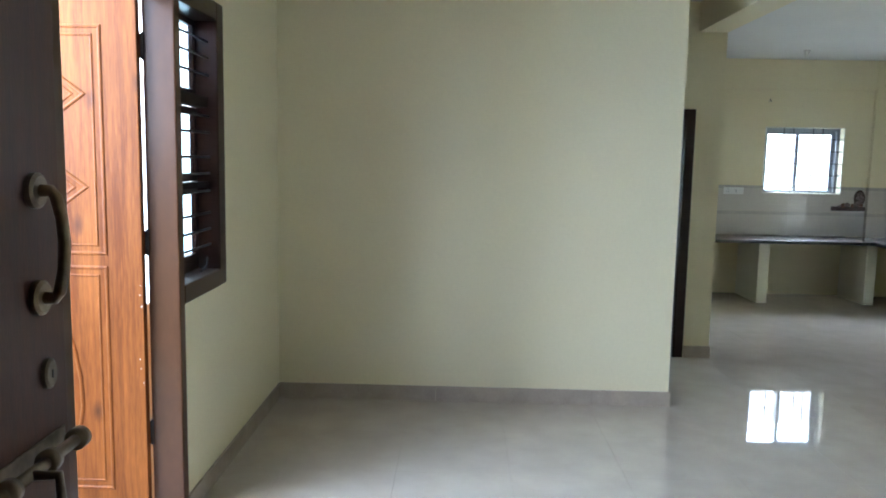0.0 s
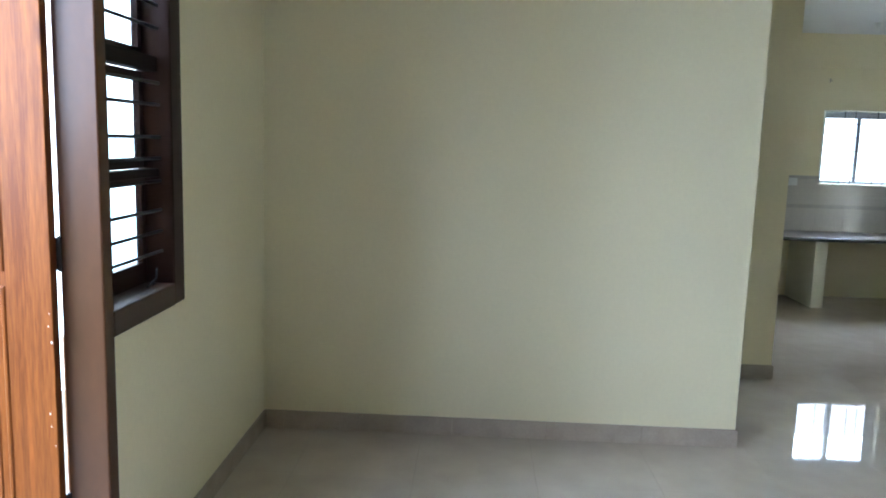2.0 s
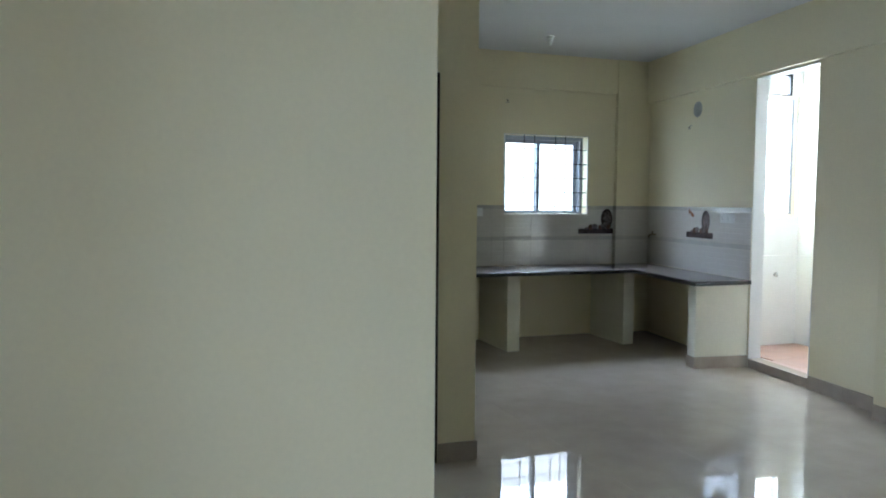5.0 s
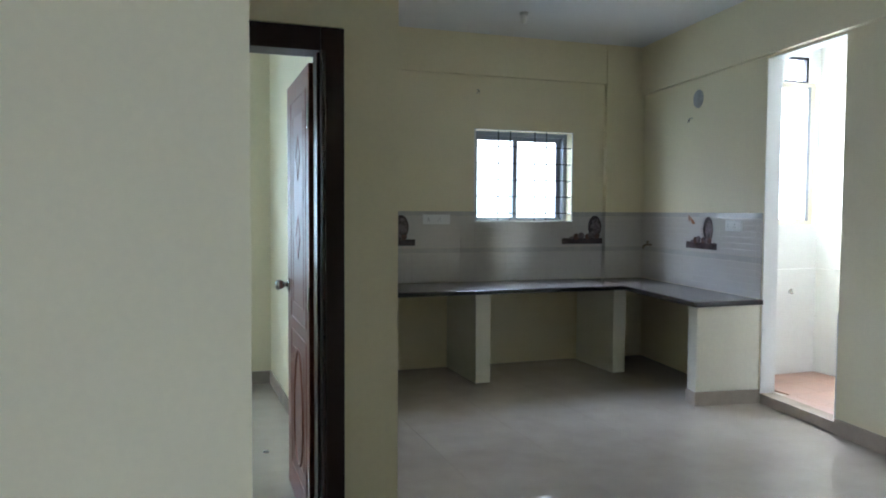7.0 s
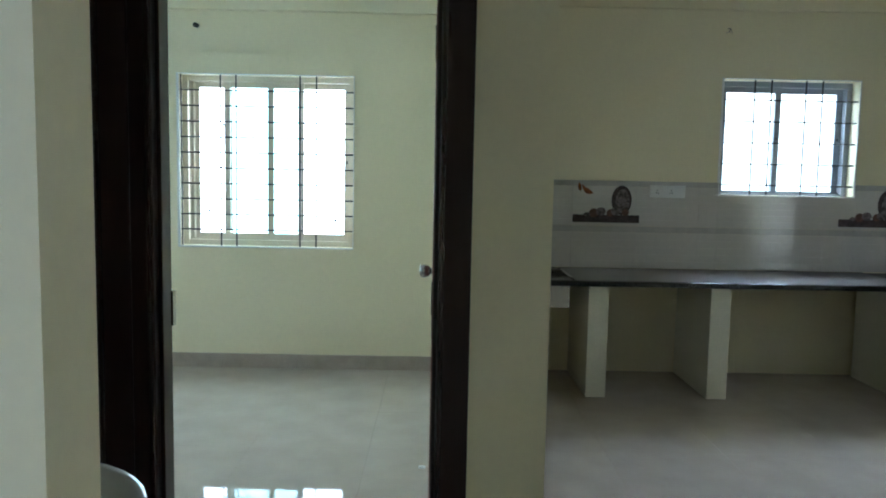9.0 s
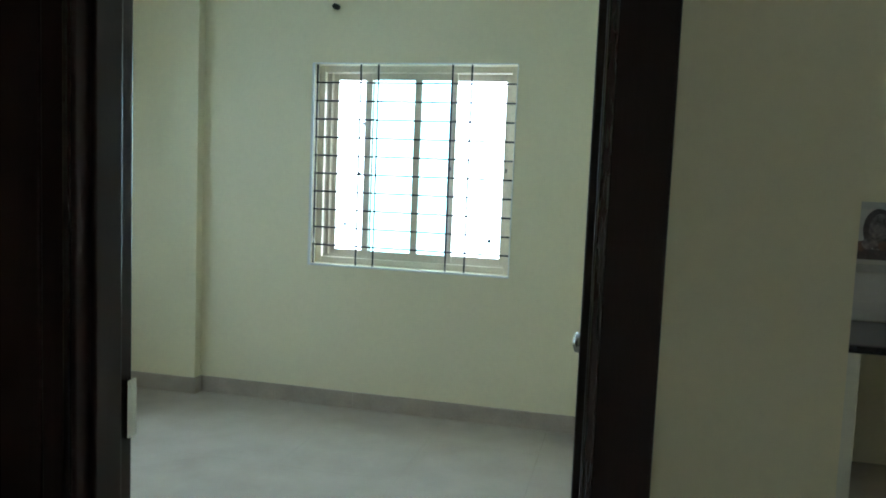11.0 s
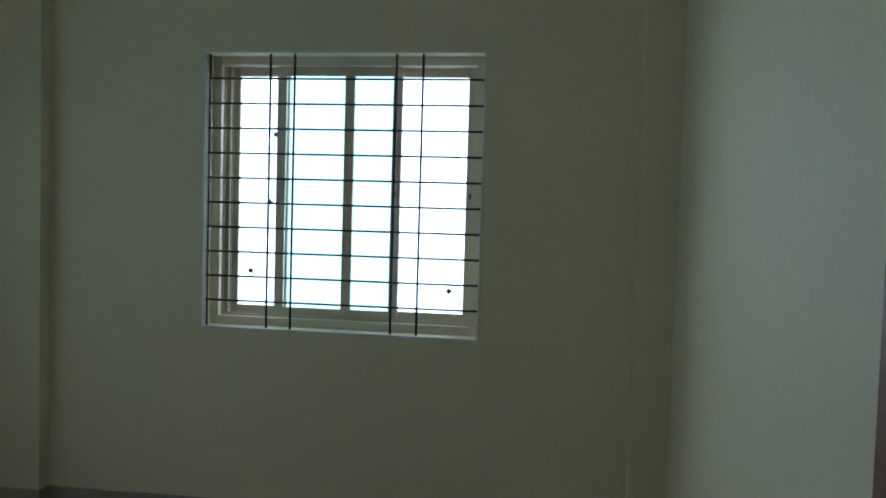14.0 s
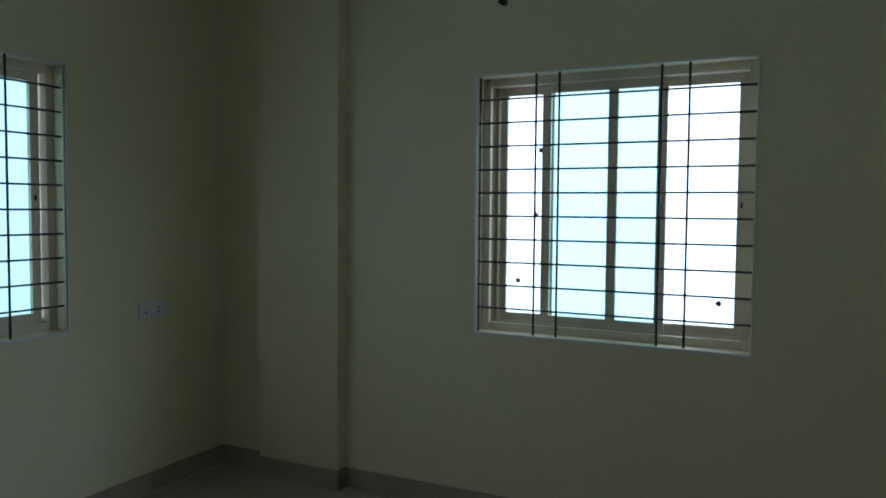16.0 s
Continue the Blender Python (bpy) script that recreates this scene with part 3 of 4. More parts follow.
fb = door_frame("door_frame_3", -0.445, 0.48, "dark brown wooden frame of the bedroom door", 0.062)
# Added dark block that deepens only the right jamb, beside the leaf's hinges.
bx("jamb_extension", [(0.392, 0.476, YD + 0.1285, YD + 0.184, 0, 2.06)], TEAK_DARK, fb, 0.003)
bx("strike_plate", [(-0.3835, -0.370, YD + 0.098, YD + 0.122, 0.93, 1.03)], STEEL, fb)
door_frame("door_frame_4", -1.33, -0.447, "dark brown wooden frame of the bathroom door")
bath = panel_door("door_4", 0.70, 1.97, 0.032, TEAK_DARK, "closed dark brown bathroom door with moulded panels", 0.11, 0.56, [(1.02, 1.84), (0.14, 0.92)], [(1.27, 0.07, 0.09), (1.6, 0.07, 0.09)], both=False)
bath.matrix_world = pose(-1.239, YD + 0.05, 0.008)
bed_door = panel_door("door_3", 0.72, 1.965, 0.034, LEAFBROWN, "glossy reddish-brown bedroom door standing open, with moulded diamonds", 0.078, 0.568, [(0.86, 1.87), (0.14, 0.80)], [(1.245, 0.068, 0.096), (1.602, 0.068, 0.096)], rings=(1.0,), inset=0.075, fine=0.5)
knob(bed_door, 0.665, 1.0, 0.034)
for z in (0.25, 1.0, 1.75):
    bx("hinge", [(-0.006, 0.03, 0.034, 0.037, z - 0.05, z + 0.05)], STEEL, bed_door)
bed_door.matrix_world = pose(0.408, YD + 0.188, 0.01, 0, 0, 88.7)

# ---- wash basin behind the partition ----
basin = tagged(empty("wash_basin"), "white ceramic wall-hung wash basin with a rounded rim", "wash basin")
bm = bmesh.new()
prof = [(0.30, -0.26), (0.55, -0.23), (0.82, -0.12), (0.97, -0.04), (1.0, -0.012), (0.985, 0.0), (0.93, -0.002), (0.88, -0.02), (0.70, -0.11), (0.30, -0.15), (0.06, -0.155)]
rings = []
for k, z in prof:
    ring = []
    for i in range(36):
        q = 2 * math.pi * i / 36
        x, y = 0.27 * k * math.cos(q), 0.245 * k * math.sin(q)
        if y < 0:
            y *= 0.98
        ring.append(bm.verts.new((x, y, z)))
    rings.append(ring)
for a, b in zip(rings, rings[1:]):
    for k in range(36):
        bm.faces.new((a[k], a[(k + 1) % 36], b[(k + 1) % 36], b[k]))
bm.faces.new(rings[0])
bm.faces.new(rings[-1])
bowl = part("bowl", bm, CERAMIC, basin, smooth=True)
bx("back_ledge", [(-0.22, 0.22, -0.245, -0.14, -0.10, 0.012)], CERAMIC, basin, 0.01)
tubes("tap", [([(0, -0.2, 0.01), (0, -0.2, 0.10), (0, -0.17, 0.13), (0, -0.10, 0.12)], 0.011)], STEEL, basin)
tubes("waste_pipe", [([(0, 0, -0.25), (0, 0, -0.42), (0, -0.24, -0.44)], 0.02)], PLASTIC, basin)
basin.matrix_world = pose(-0.325, 0.366, 0.85)

# ---- windows with grilles ----


def sliding_window(name, w, h, sashes, rows, cols, label, stickers=(), y0=0.075, foot=0.038, post=0.035, rail=0.05, metal=None, tint=True):
    """Opening of w by h; local x across, y outwards (0 is the inner wall face), z up from the sill."""
    o = tagged(empty(name), label, "window", kind="structure")
    t, y1 = 0.038, y0 + 0.09
    ALU = metal or CREAM_ALU
    bx("window_frame", [(0, t, y0, y1, 0, h), (w - t, w, y0, y1, 0, h), (t, w - t, y0, y1, 0, foot), (t, w - t, y0, y1, h - t, h)], ALU, o, 0.002)
    bx("track", [(t, w - t, y0 + 0.027, y0 + 0.031, foot, foot + 0.012), (t, w - t, y0 + 0.058, y0 + 0.062, foot, foot + 0.012)], ALU, o)
    bx("frame_post", [(t, t + post, y0 + 0.05, y1 - 0.001, foot, h - t), (t, t + 0.010, y0 + 0.027, y0 + 0.031, foot + 0.012, h - t), (t + 0.022, t + 0.030, y0 + 0.036, y0 + 0.05, foot + 0.012, h - t)], ALU, o, 0.001)
    for a, b, lane, mids in sashes:
        ya = y0 + (0.004, 0.034, 0.057)[lane]
        sw = 0.042
        z0, z1 = foot - 0.004, h - t + 0.006
        sash = bx("sash", [(a, a + sw, ya, ya + 0.022, z0, z1), (b - sw, b, ya, ya + 0.022, z0, z1), (a + sw, b - sw, ya, ya + 0.022, z0, z0 + rail), (a + sw, b - sw, ya, ya + 0.022, z1 - 0.045, z1)]
                  + [(m - 0.022, m + 0.022, ya + 0.001, ya + 0.021, z0 + rail, z1 - 0.045) for m in mids], ALU, o, 0.0015)
        edges = [a + sw] + [e for m in mids for e in (m - 0.022, m + 0.022)] + [b - sw]
        for p0, p1 in zip(edges[::2], edges[1::2]):
            p = bx("pane", [(p0 - 0.004, p1 + 0.004, ya + 0.009, ya + 0.013, z0 + rail - 0.004, z1 - 0.041)], TINTED if tint and lane == 1 else GLASS, sash)
            p.visible_shadow = False
        bx("latch", [(b - 0.027, b - 0.019, ya - 0.006, ya, h * 0.495, h * 0.515)], IRON, sash)
    for sx, sz, rot in stickers:
        bm = bmesh.new()
        box(bm, -0.011, 0.011, 0, 0.0015, -0.011, 0.011)
        s = part("sticker", bm, STICKER, o, "small dark paper sticker")
        s.matrix_local = pose(sx, y0 + 0.041, sz, 0, rot, 0)
    g = bx("grille_edge", [(0.004, 0.010, 0.022, 0.032, 0.0, h)], IRON, o)
    for z in rows:
        tubes("grille_bar", [([(0.0, 0.027, z), (w, 0.027, z)], 0.0048)], IRON, o, seg=8)
    for x in cols:
        bx("grille_upright", [(x - 0.005, x + 0.005, 0.018, 0.0222, 0, h)], IRON, o)
    lip = 0.007
    bx("reveal_edge", [(-0.016, 0, -0.004, 0.012, -0.012, h + lip), (w, w + lip, -0.004, 0.012, -0.012, h + lip), (0, w, -0.004, 0.012, -0.012, 0), (0, w, -0.004, 0.012, h, h + lip)], CEIL, o, 0.002)
    return o


bw_w, bw_h = BW[1] - BW[0], BW[3] - BW[2]
BROWS = [bw_h - 0.105 - 0.1075 * i for i in range(10)]
bed_args = (bw_w, bw_h, [(0.06, 0.33, 2, ()), (0.282, 0.845, 1, (0.61,)), (0.80, 1.172, 2, ())], BROWS, (0.282, 0.390, 0.834, 0.947),
            "cream aluminium sliding window with a black iron grille in front", ((0.255, 0.55, 45), (0.275, 0.85, 0), (0.17, 0.24, 0), (1.07, 0.185, 45)))
win_b = sliding_window("window_3", *bed_args)
win_b.matrix_world = pose(BW[0], YB, BW[2])
win_s = sliding_window("window_4", SW[1] - SW[0], SW[3] - SW[2], [(0.05, 0.45, 2, ()), (0.42, 0.80, 2, ()), (0.78, 1.145, 1, ())], BROWS, (0.26, 0.368, 0.812, 0.935), bed_args[5])
win_s.matrix_world = pose(BXL, SW[0], SW[2], 0, 0, 90)
kw_w, kw_h = KW[1] - KW[0], KW[3] - KW[2]
win_k = sliding_window("window_5", kw_w, kw_h, [(0.03, 0.47, 1, ()), (0.43, 0.925, 2, ())], [kw_h - 0.14 - 0.15 * i for i in range(5)], (0.225, 0.343, 0.588, 0.705),
                       "aluminium sliding kitchen window with a black iron grille", y0=0.108, foot=0.015, post=0.012, rail=0.02, metal=BACKLIT_ALU, tint=False)
win_k.matrix_world = pose(KW[0], YK, KW[2])

# ---- kitchen counter ----
CT, CH = 0.755, 0.035
top = tagged(empty("worktop"), "polished black granite L-shaped kitchen worktop", "worktop")
SX0, SX1, SY0, SY1 = 0.80, 1.24, 4.06, 4.46


def slab(name, pts):
    bm = bmesh.new()
    lo = [bm.verts.new((x, y, CT - CH)) for x, y in pts]
    f = bm.faces.new(lo)
    ex = bmesh.ops.extrude_face_region(bm, geom=[f])
    bmesh.ops.translate(bm, verts=[v for v in ex["geom"] if isinstance(v, bmesh.types.BMVert)], vec=(0, 0, CH))
    bmesh.ops.bevel(bm, geom=[e for e in bm.edges if abs(e.verts[0].co.z - e.verts[1].co.z) < 1e-6], offset=0.007, segments=2, affect="EDGES")
    return part(name, bm, GRANITE, top)


def wall_x(y):
    return XR + (y - YR) * SKEW


YC0 = 2.74
slab("slab", [(XP + 0.002, 3.925), (SX0, 3.925), (SX0, YK - 0.002), (XP + 0.002, YK - 0.002)])
slab("slab", [(SX0 + 0.001, 3.925), (SX1, 3.925), (SX1, SY0), (SX0 + 0.001, SY0)])
slab("slab", [(SX0 + 0.001, SY1), (SX1, SY1), (SX1, YK - 0.002), (SX0 + 0.001, YK - 0.002)])
slab("slab", [(SX1 + 0.001, 3.925), (3.435, 3.925), (3.435, YK - 0.002), (SX1 + 0.001, YK - 0.002)])
slab("slab", [(wall_x(YC0) - 0.575, YC0), (wall_x(YC0) - 0.004, YC0), (wall_x(YK) - 0.03, YK - 0.052), (3.4365, YK - 0.052), (3.4365, 3.925)])


def nosing(p, q):
    """A polished front edge from p to q; the worktop lies on its left-hand side."""
    n = part("polished_edge", block_mesh((q - p).length), NOSING, top)
    n.matrix_world = pose(p.x, p.y, CT - CH, 0, 0, math.degrees(math.atan2((q - p).y, (q - p).x)))


def block_mesh(length):
    bm = bmesh.new()
    box(bm, 0, length, -0.008, -0.0005, -0.001, CH - 0.002, bevel=0.003)
    return bm


nosing(Vector((XP + 0.003, 3.925)), Vector((3.436, 3.925)))
nosing(Vector((3.4365, 3.925)), Vector((wall_x(YC0) - 0.575, YC0)))
nosing(Vector((wall_x(YC0) - 0.575, YC0)), Vector((wall_x(YC0) - 0.004, YC0)))
sink = tagged(empty("kitchen_sink"), "brushed steel sink bowl set in the granite worktop", "sink")
bx("bowl", [(SX0 + 0.002, SX0 + 0.006, SY0 + 0.002, SY1 - 0.002, CT - 0.19, CT + 0.002), (SX1 - 0.006, SX1 - 0.002, SY0 + 0.002, SY1 - 0.002, CT - 0.19, CT + 0.002), (SX0 + 0.006, SX1 - 0.006, SY0 + 0.002, SY0 + 0.006, CT - 0.19, CT + 0.002),
            (SX0 + 0.006, SX1 - 0.006, SY1 - 0.006, SY1 - 0.002, CT - 0.19, CT + 0.002), (SX0 + 0.002, SX1 - 0.002, SY0 + 0.002, SY1 - 0.002, CT - 0.195, CT - 0.19)], STEEL, sink)
bx("rim", [(SX0 - 0.015, SX1 + 0.015, SY0 - 0.015, SY0 + 0.001, CT + 0.0005, CT + 0.004), (SX0 - 0.015, SX1 + 0.015, SY1 - 0.001, SY1 + 0.015, CT + 0.0005, CT + 0.004), (SX0 - 0.015, SX0 + 0.001, SY0 + 0.001, SY1 - 0.001, CT + 0.0005, CT + 0.004), (SX1 - 0.001, SX1 + 0.015, SY0 + 0.001, SY1 - 0.001, CT + 0.0005, CT + 0.004)], STEEL, sink)
tubes("waste_pipe", [([(1.02, 4.26, CT - 0.195), (1.02, 4.26, 0.30), (1.02, 4.45, 0.22), (1.02, YK - 0.01, 0.20)], 0.022)], PLASTIC, sink)
for x in (1.345, 2.116):
    tagged(block("pier", [(x, x + 0.126, 3.982, YK - 0.001, 0, CT - CH - 0.0005)], PIERPAINT, bevel=0.003), "cream plastered pier under the worktop", "counter pier", "piers under the worktop", "structure")
tagged(block("pier", [(3.385, 3.505, 3.99, YK - 0.051, 0, CT - CH - 0.0005)], PIERPAINT, bevel=0.003), "cream plastered pier under the worktop", "counter pier", "piers under the worktop", "structure")
tagged(askew(block("pier", [(-0.50, -0.001, 0.79, 0.91, 0, CT - CH - 0.0005)], PIERPAINT, bevel=0.003)), "cream plastered end wall under the worktop", "counter pier", "piers under the worktop", "structure")

# ---- glazed wall tiles over the worktop ----
Z1, Z2 = CT + 0.30, 1.375


def ribbed(bm, x0, x1, z0, z1):
    """A tile face in flat horizontal ribs with fine grooves between them."""
    n = max(1, round((z1 - z0) / 0.049))
    prof = [(0.0, z0)]
    for i in range(n):
        a, b = z0 + (z1 - z0) * i / n, z0 + (z1 - z0) * (i + 1) / n
        prof += [(-0.0066, a), (-0.0080, a + 0.0010), (-0.0080, b - 0.0060), (-0.0071, b - 0.0006)]
    prof += [(-0.0066, z1), (0.0, z1)]
    lo = [bm.verts.new((x0, y, z)) for y, z in prof]
    hi = [bm.verts.new((x1, y, z)) for y, z in prof]
    for k in range(len(prof) - 1):
        bm.faces.new((lo[k], lo[k + 1], hi[k + 1], hi[k]))
    bm.faces.new(lo)
    bm.faces.new(hi[::-1])


def dado(name, length, place, first=0.0, cut=None):
    """Tiles from the worktop up; cut is (from, to, top) where a window sill cuts them short."""
    d = tagged(empty(name), "glazed white wall tiles with grey borders above the worktop", "wall tiles", kind="structure")
    d.matrix_world = place
    tw = 0.45
    joints = {0.0, length}
    x = first
    while x < length:
        if x > 0:
            joints.add(x)
        x += tw
    if cut:
        joints |= {cut[0], cut[1]}
    joints = sorted(joints)
    me = {}
    for a, b in zip(joints, joints[1:]):
        if b - a < 0.004:
            continue
        top_z = cut[2] if cut and cut[0] - 0.001 < a and b < cut[1] + 0.001 else Z2
        key = (round(b - a, 3), top_z)
        if key not in me:
            pieces = []
            upper = ((Z1 + 0.001, Z2 - 0.041, WALLTILE), (Z2 - 0.04, Z2, BAND)) if top_z == Z2 else ((Z1 + 0.001, top_z, WALLTILE),)
            for z0, z1, mat in ((CT + 0.002, Z1 - 0.046, WALLTILE), (Z1 - 0.045, Z1 - 0.0005, BAND)) + upper:
                bm = bmesh.new()
                if mat is WALLTILE:
                    ribbed(bm, 0.0006, b - a - 0.0006, z0, z1)
                else:
                    box(bm, 0.0006, b - a - 0.0006, -0.008, 0, z0, z1)
                pieces.append(mesh_from(bm, "tile", mat))
            me[key] = pieces
        for mesh in me[key]:
            t = new("tile" if mesh.materials[0] is WALLTILE else "border_tile", mesh)
            t.parent = d
            t.location = (a, 0, 0)
    return d


def blob(bm, x, z, rx, rz, y, seg=14):
    bm.faces.new([bm.verts.new((x + rx * math.cos(q), y, z + rz * math.sin(q))) for q in (2 * math.pi * i / seg for i in range(seg))])


def motif(parent, x0, clear=-9.0):
    """A printed still life: a dark shelf, a standing plate, eggs and a sprig."""
    zb = Z1 + 0.022
    y = -0.0084
    bm = bmesh.new()
    bm.faces.new([bm.verts.new(p) for p in ((x0, y, zb), (x0 + 0.475, y, zb), (x0 + 0.475, y, zb + 0.055), (x0, y, zb + 0.055))])
    m = part("motif", bm, PRINT, parent, "dark printed shelf with plate, eggs and sprig")
    bm = bmesh.new()
    blob(bm, x0 + 0.345, zb + 0.16, 0.072, 0.105, y - 0.0004, 28)
    part("plate_print", bm, PRINT, m)
    bm = bmesh.new()
    blob(bm, x0 + 0.352, zb + 0.155, 0.050, 0.085, y - 0.0008, 28)
    part("plate_face_print", bm, PRINT2, m)
    for i, (dx, dz, rx, rz) in enumerate(((0.15, 0.068, 0.034, 0.032), (0.20, 0.078, 0.036, 0.030), (0.27, 0.070, 0.030, 0.026), (0.305, 0.082, 0.034, 0.030), (0.375, 0.074, 0.026, 0.024), (0.10, 0.058, 0.024, 0.014))):
        bm = bmesh.new()
        blob(bm, x0 + dx, zb + dz, rx, rz, y - 0.0012 - 0.0002 * i)
        part("egg_print", bm, PRINT2 if i % 2 else PRINT3, m)
    for i, (dx, a) in enumerate(((0.045, 100), (0.080, 122), (0.105, 146), (0.110, 172))):
        bm = bmesh.new()
        c, s = math.cos(radians(a)), math.sin(radians(a))
        px, pz = x0 + dx, zb + 0.25 - 0.012 * i
        if px - 0.036 < clear:
            bm.free()
            continue
        bm.faces.new([bm.verts.new((px + u * c - v * s, y, pz + u * s + v * c)) for u, v in ((-0.036, 0), (-0.012, 0.012), (0.012, 0.012), (0.036, 0), (0.012, -0.012), (-0.012, -0.012))])
        part("sprig_print", bm, PRINT4, m)
    return m


dado_k = dado("tiled_wall_1", 3.67 - XP, pose(XP, YK, 0), first=-0.26, cut=(KW[0] - XP - 0.008, KW[1] - XP + 0.008, KW[2] - 0.009))
motif(dado_k, 1.345 - XP)
motif(dado_k, 3.245 - XP, KW[1] - XP)
dado_c = dado("tiled_wall_2", wall_x(YK - 0.05) - 3.68, pose(3.68, YK - 0.05, 0))
dado("tiled_wall_4", 0.058, pose(3.68, YK, 0, 0, 0, -90))
dado_e = dado("tiled_wall_3", 2.65 - 0.785, pose(XR, YR, 0, 0, 0, -90 - math.degrees(TH)) @ pose(-2.65, 0, 0))
motif(dado_e, 2.65 - 1.84)


def switch_plate(name, m, w, h, label, gangs=4):
    p = tagged(empty(name), label, "socket")
    bx("plate", [(0, w, -0.010, 0, 0, h)], PLASTIC, p, 0.003)
    for i in range(gangs):
        x = w * (0.1 + 0.8 * i / gangs)
        bx("rocker" if i % 2 else "socket_face", [(x + 0.004, x + 0.8 * w / gangs - 0.004, -0.013, -0.0102, h * 0.22, h * 0.78)], PLASTIC, p, 0.0015)
        if not i % 2:
            for u, v in ((0.5, 0.62), (0.36, 0.38), (0.64, 0.38)):
                bx("pin_hole", [(x + 0.8 * w / gangs * u - 0.003, x + 0.8 * w / gangs * u + 0.003, -0.0134, -0.0131, h * v - 0.004, h * v + 0.004)], HOLE, p)
    p.matrix_world = m
    return p


switch_plate("switch_socket", pose(1.888, YK - 0.0085, 1.262), 0.25, 0.085, "white plastic socket and switch plate on the tiles")
switch_plate("switch_socket", pose(XR, YR, 0, 0, 0, -90 - math.degrees(TH)) @ pose(-1.24, -0.0085, 1.235), 0.22, 0.085, "white plastic socket and switch plate on the tiles")
switch_plate("switch_socket", pose(BXL, 4.0, 0.88, 0, 0, 90), 0.2, 0.085, "white plastic switch plate on the bedroom wall")

# taps, pipes, fittings
tap = tagged(tubes("water_tap", [([(0, 0, 0), (0, -0.05, 0), (0, -0.075, -0.008), (0, -0.085, -0.035)], 0.011), ([(0, -0.04, 0), (0, -0.04, 0.03)], 0.008), ([(-0.025, -0.04, 0.03), (0.025, -0.04, 0.03)], 0.006)], BRASS, None), "small brass water tap on the tiled wall", "tap")
tap.matrix_world = pose(XR, YR, 0, 0, 0, -90 - math.degrees(TH)) @ pose(-2.47, -0.0085, 1.075)
holder = tagged(empty("bulb_holder"), "white plastic batten bulb holder on the ceiling", "bulb holder")
tubes("base", [([(0, 0, 0), (0, 0, -0.018)], [0.036, 0.033])], PLASTIC, holder, seg=20)
tubes("socket_cup", [([(0, 0, -0.018), (0, 0, -0.05), (0, 0, -0.052), (0, 0, -0.082)], [0.024, 0.024, 0.019, 0.019])], PLASTIC, holder, seg=20)
holder.matrix_world = pose(2.459, 3.873, HC)
vent = tagged(empty("exhaust_hole_cover"), "grey round cement cover of the exhaust hole", "vent cover")
tubes("disc", [([(0, 0, 0), (0, -0.006, 0)], [0.075, 0.073])], CEMENT, vent, seg=28)
vent.matrix_world = pose(XR, YR, 0, 0, 0, -90 - math.degrees(TH)) @ pose(-1.70, 0, 2.315)


def wire_stub(m, n, label):
    w = tagged(empty("wire_stub"), label, "wire")
    for i in range(n):
        a = 0.4 + 1.3 * i
        tubes("wire", [([(0.004 * i, 0, 0), (0.006 * i, -0.02, -0.002), (0.004 * i + 0.012 * math.cos(a), -0.035, -0.014 - 0.008 * i), (0.02 * math.cos(a), -0.03, -0.035)], 0.0022)], (HOLE, PRINT3, CEMENT)[i % 3], w, seg=6)
    w.matrix_world = m
    return w


wire_stub(pose(2.387, YK, 2.447), 3, "loose wires coming out of the kitchen wall")
wire_stub(pose(XR, YR, 0, 0, 0, -90 - math.degrees(TH)) @ pose(-1.80, 0, 2.17), 3, "loose wires coming out of the kitchen wall")
pipe = tagged(tubes("conduit_stub", [([(0, 0, 0), (0, -0.045, -0.003)], 0.016)], HOLE, None, seg=14), "short dark conduit pipe stub in the wall", "pipe")
pipe.matrix_world = pose(-1.285, YB, 2.378)
chip = bmesh.new()
bmesh.ops.create_icosphere(chip, subdivisions=1, radius=0.014)
for v in chip.verts:
    v.co = Vector((v.co.x * 1.4, v.co.y, max(-0.005, v.co.z * 0.6))) * (1 + 0.25 * noise.noise(v.co * 90))
tagged(part("plaster_chip", chip, CEIL), "small white plaster chip on the floor", "debris").location = (0.335, 2.75, 0.005)

# ---- utility ----
utility_floor = block("utility_floor", [(3.93, 4.98, 0.8, 3.4, -0.011, 0.022), (3.86, 3.93, 0.8, 2.75, -0.011, 0.022)], GROUT, "terracotta tiled utility floor", "floor")
askew(block("threshold", [(0.0, 0.115, 0.002, 0.778, 0, 0.075)], SKIRT, "beige stone kerb at the utility opening", "threshold", bevel=0.004))
# Added thin facing; its white carries the strong utility light on the jamb.
askew(block("utility_jamb", [(0.001, 0.116, 0.772, 0.7795, 0.076, UH - 0.0045), (0.001, 0.116, 0.002, 0.7715, UH - 0.006, UH - 0.0005), (0.001, 0.116, 0.0005, 0.0155, 0.076, 0.76)], CEIL, "plastered edge of the utility opening, white for the strong light on it", "jamb"))
uw = tagged(empty("window_6"), "tall cream aluminium utility window", "window", kind="structure")
bx("window_frame", [(4.15, 4.19, 3.43, 3.49, 1.28, 2.46), (4.91, 4.955, 3.43, 3.49, 1.28, 2.46), (4.19, 4.91, 3.43, 3.49, 1.28, 1.33), (4.19, 4.91, 3.43, 3.49, 2.41, 2.46)], CREAM_ALU, uw, 0.003)
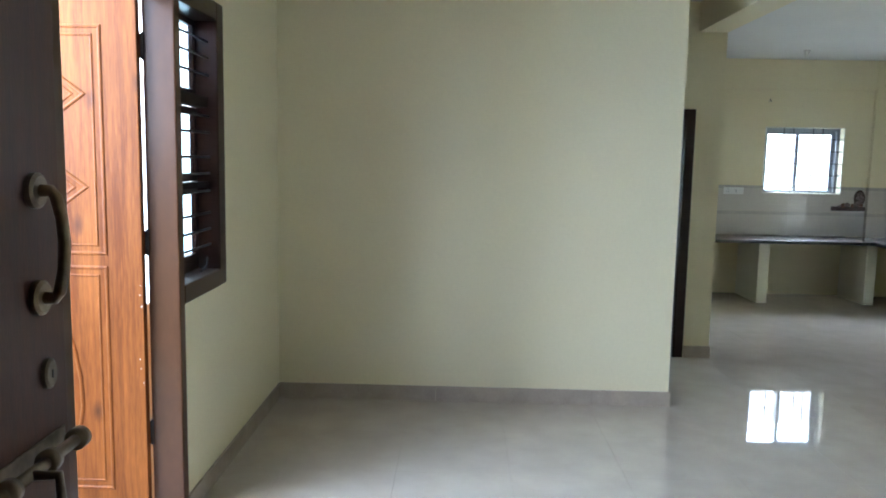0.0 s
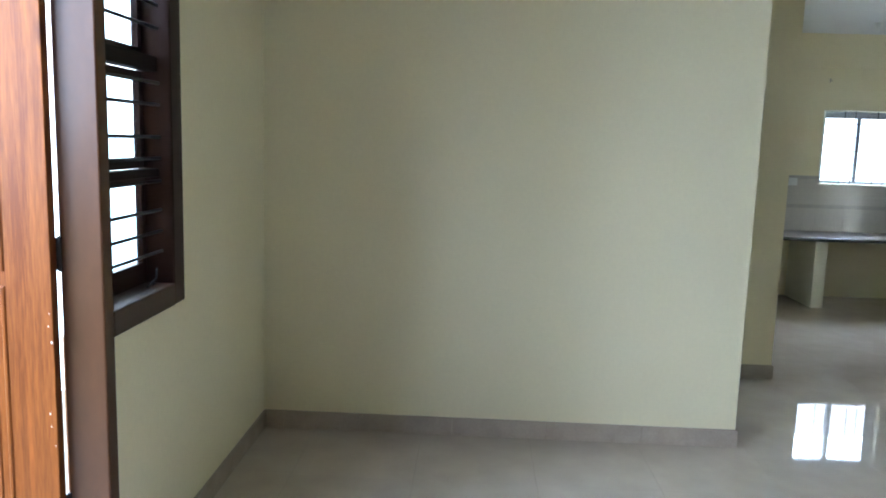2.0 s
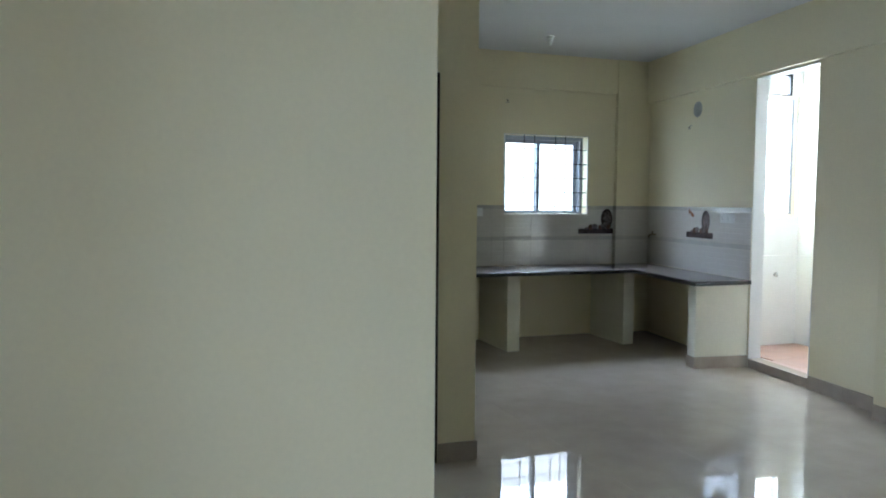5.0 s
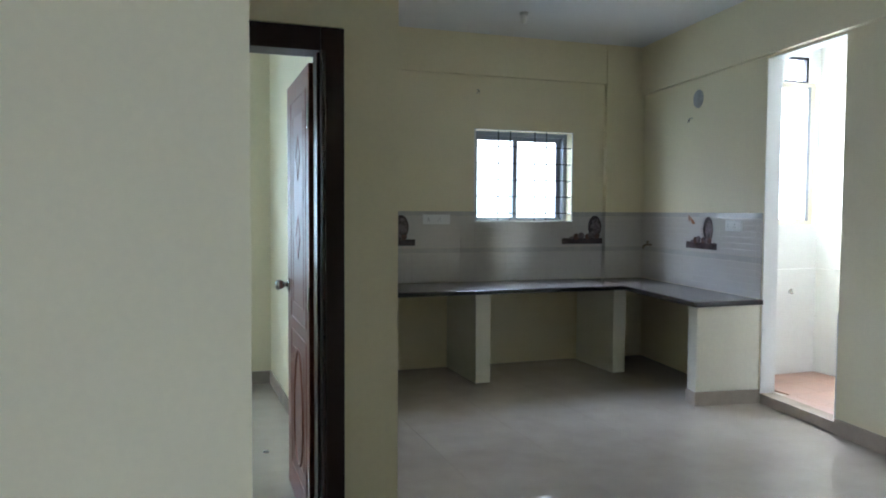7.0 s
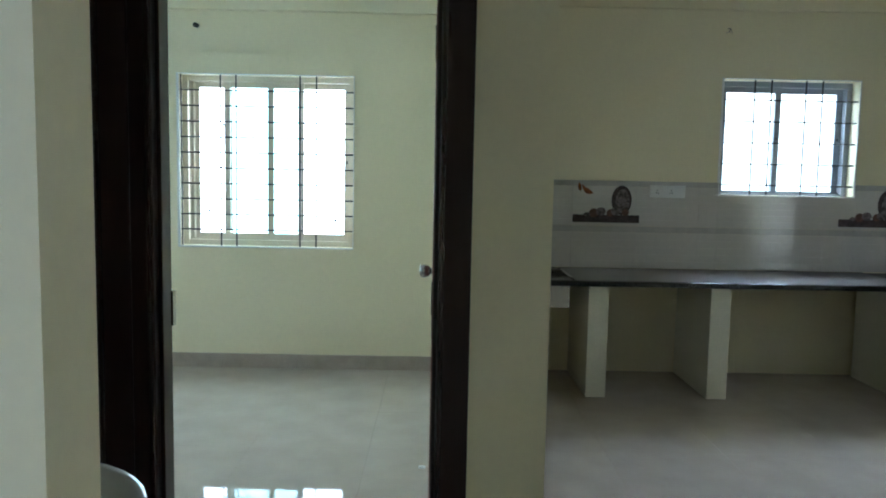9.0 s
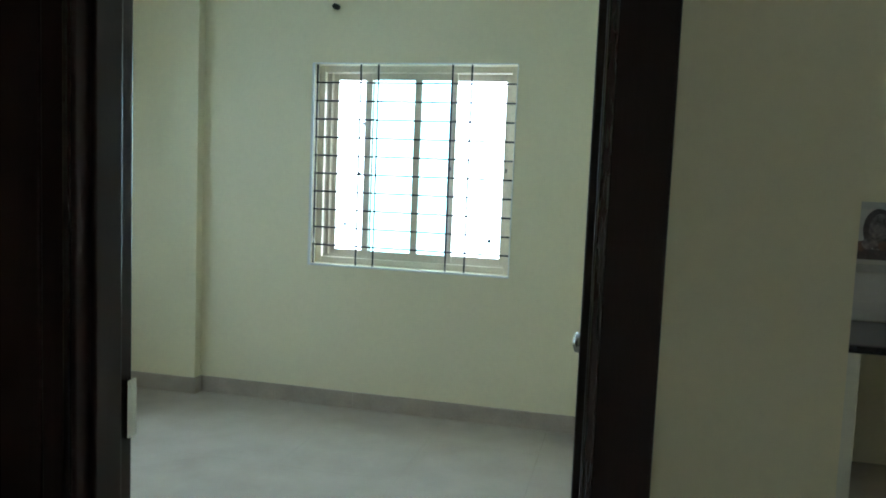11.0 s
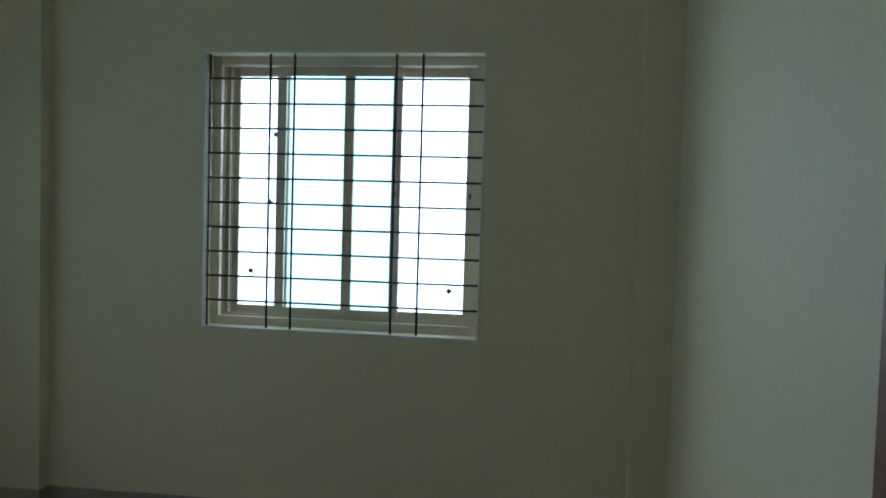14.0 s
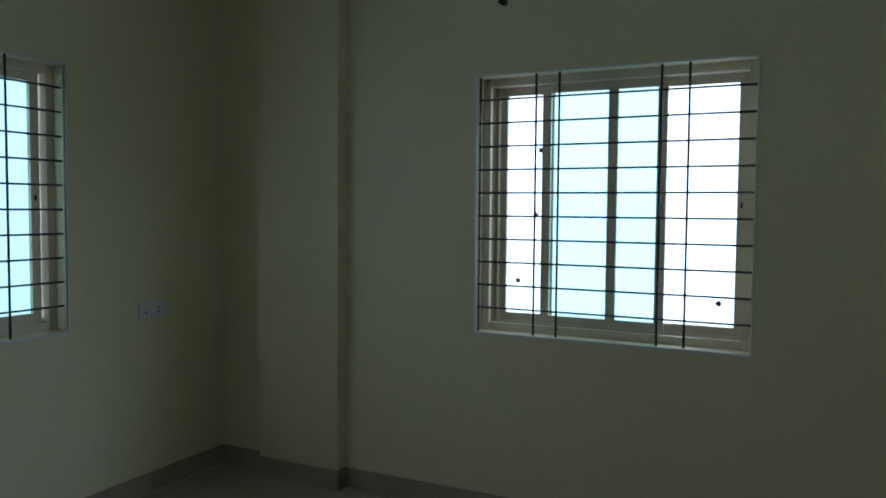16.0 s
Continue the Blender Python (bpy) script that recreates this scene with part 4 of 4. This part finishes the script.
# Darkened in colour so the stile shows against the glare behind it.
bx("sash_stile", [(4.875, 4.909, 3.425, 3.4295, 1.31, 2.43)], BACKLIT_ALU, uw, 0.002)
up = bx("pane", [(4.19, 4.91, 3.455, 3.459, 1.33, 2.41)], GLASS, uw)
up.visible_shadow = False
bx("vent_frame", [(4.60, 4.625, 3.42, 3.46, 2.465, 2.67), (4.845, 4.87, 3.42, 3.46, 2.465, 2.67), (4.625, 4.845, 3.42, 3.46, 2.645, 2.67), (4.625, 4.845, 3.42, 3.46, 2.465, 2.475)], IRON, uw, 0.002)
# The ledge takes the same white for the glare.
block("utility_ledge", [(4.15, 4.979, 3.388, 3.3995, 0.033, 0.91), (4.968, 4.979, 0.82, 3.3875, 0.033, 0.91)], CEIL, "plastered lower part of the utility wall, slightly proud, white for the glare", "ledge", bevel=0.003)
ut = tagged(tubes("water_tap", [([(0, 0, 0), (0, -0.025, 0), (0, -0.032, -0.016)], 0.012), ([(0, -0.018, 0), (0, -0.018, 0.02)], 0.007), ([(-0.014, -0.018, 0.02), (0.014, -0.018, 0.02)], 0.005)], STEEL, None), "small steel tap on the utility wall", "tap")
ut.matrix_world = pose(4.694, 3.388, 0.72)

# ---- floor tiles ----
TS = 0.6
bm = bmesh.new()
box(bm, 0.0004, TS - 0.0004, 0.0004, TS - 0.0004, -0.012, 0.0)
tile_mesh = mesh_from(bm, "tile", TILE)


def lay(parent, mesh, x0, x1, y0, y1, size, z=0.0):
    nx, ny = math.ceil((x1 - x0) / size - 1e-6), math.ceil((y1 - y0) / size - 1e-6)
    for i in range(nx):
        for j in range(ny):
            t = new("tile", mesh)
            t.parent = parent
            t.location = (x0 + i * size, y0 + j * size, z)


bm = bmesh.new()
box(bm, 0.001, 0.299, 0.001, 0.299, 0.0, 0.01)
red_mesh = mesh_from(bm, "tile", REDTILE)
for i in range(4):
    for j in range(8):
        x, y = 3.84 + 0.3 * i, 0.98 + 0.3 * j
        if x > wall_x(y + 0.3):
            t = new("tile", red_mesh)
            t.parent = utility_floor
            t.location = (x, y, 0.0225)


lay(floor, tile_mesh, -2.64 - 0.3, 4.2, -5.4, 4.8, TS)
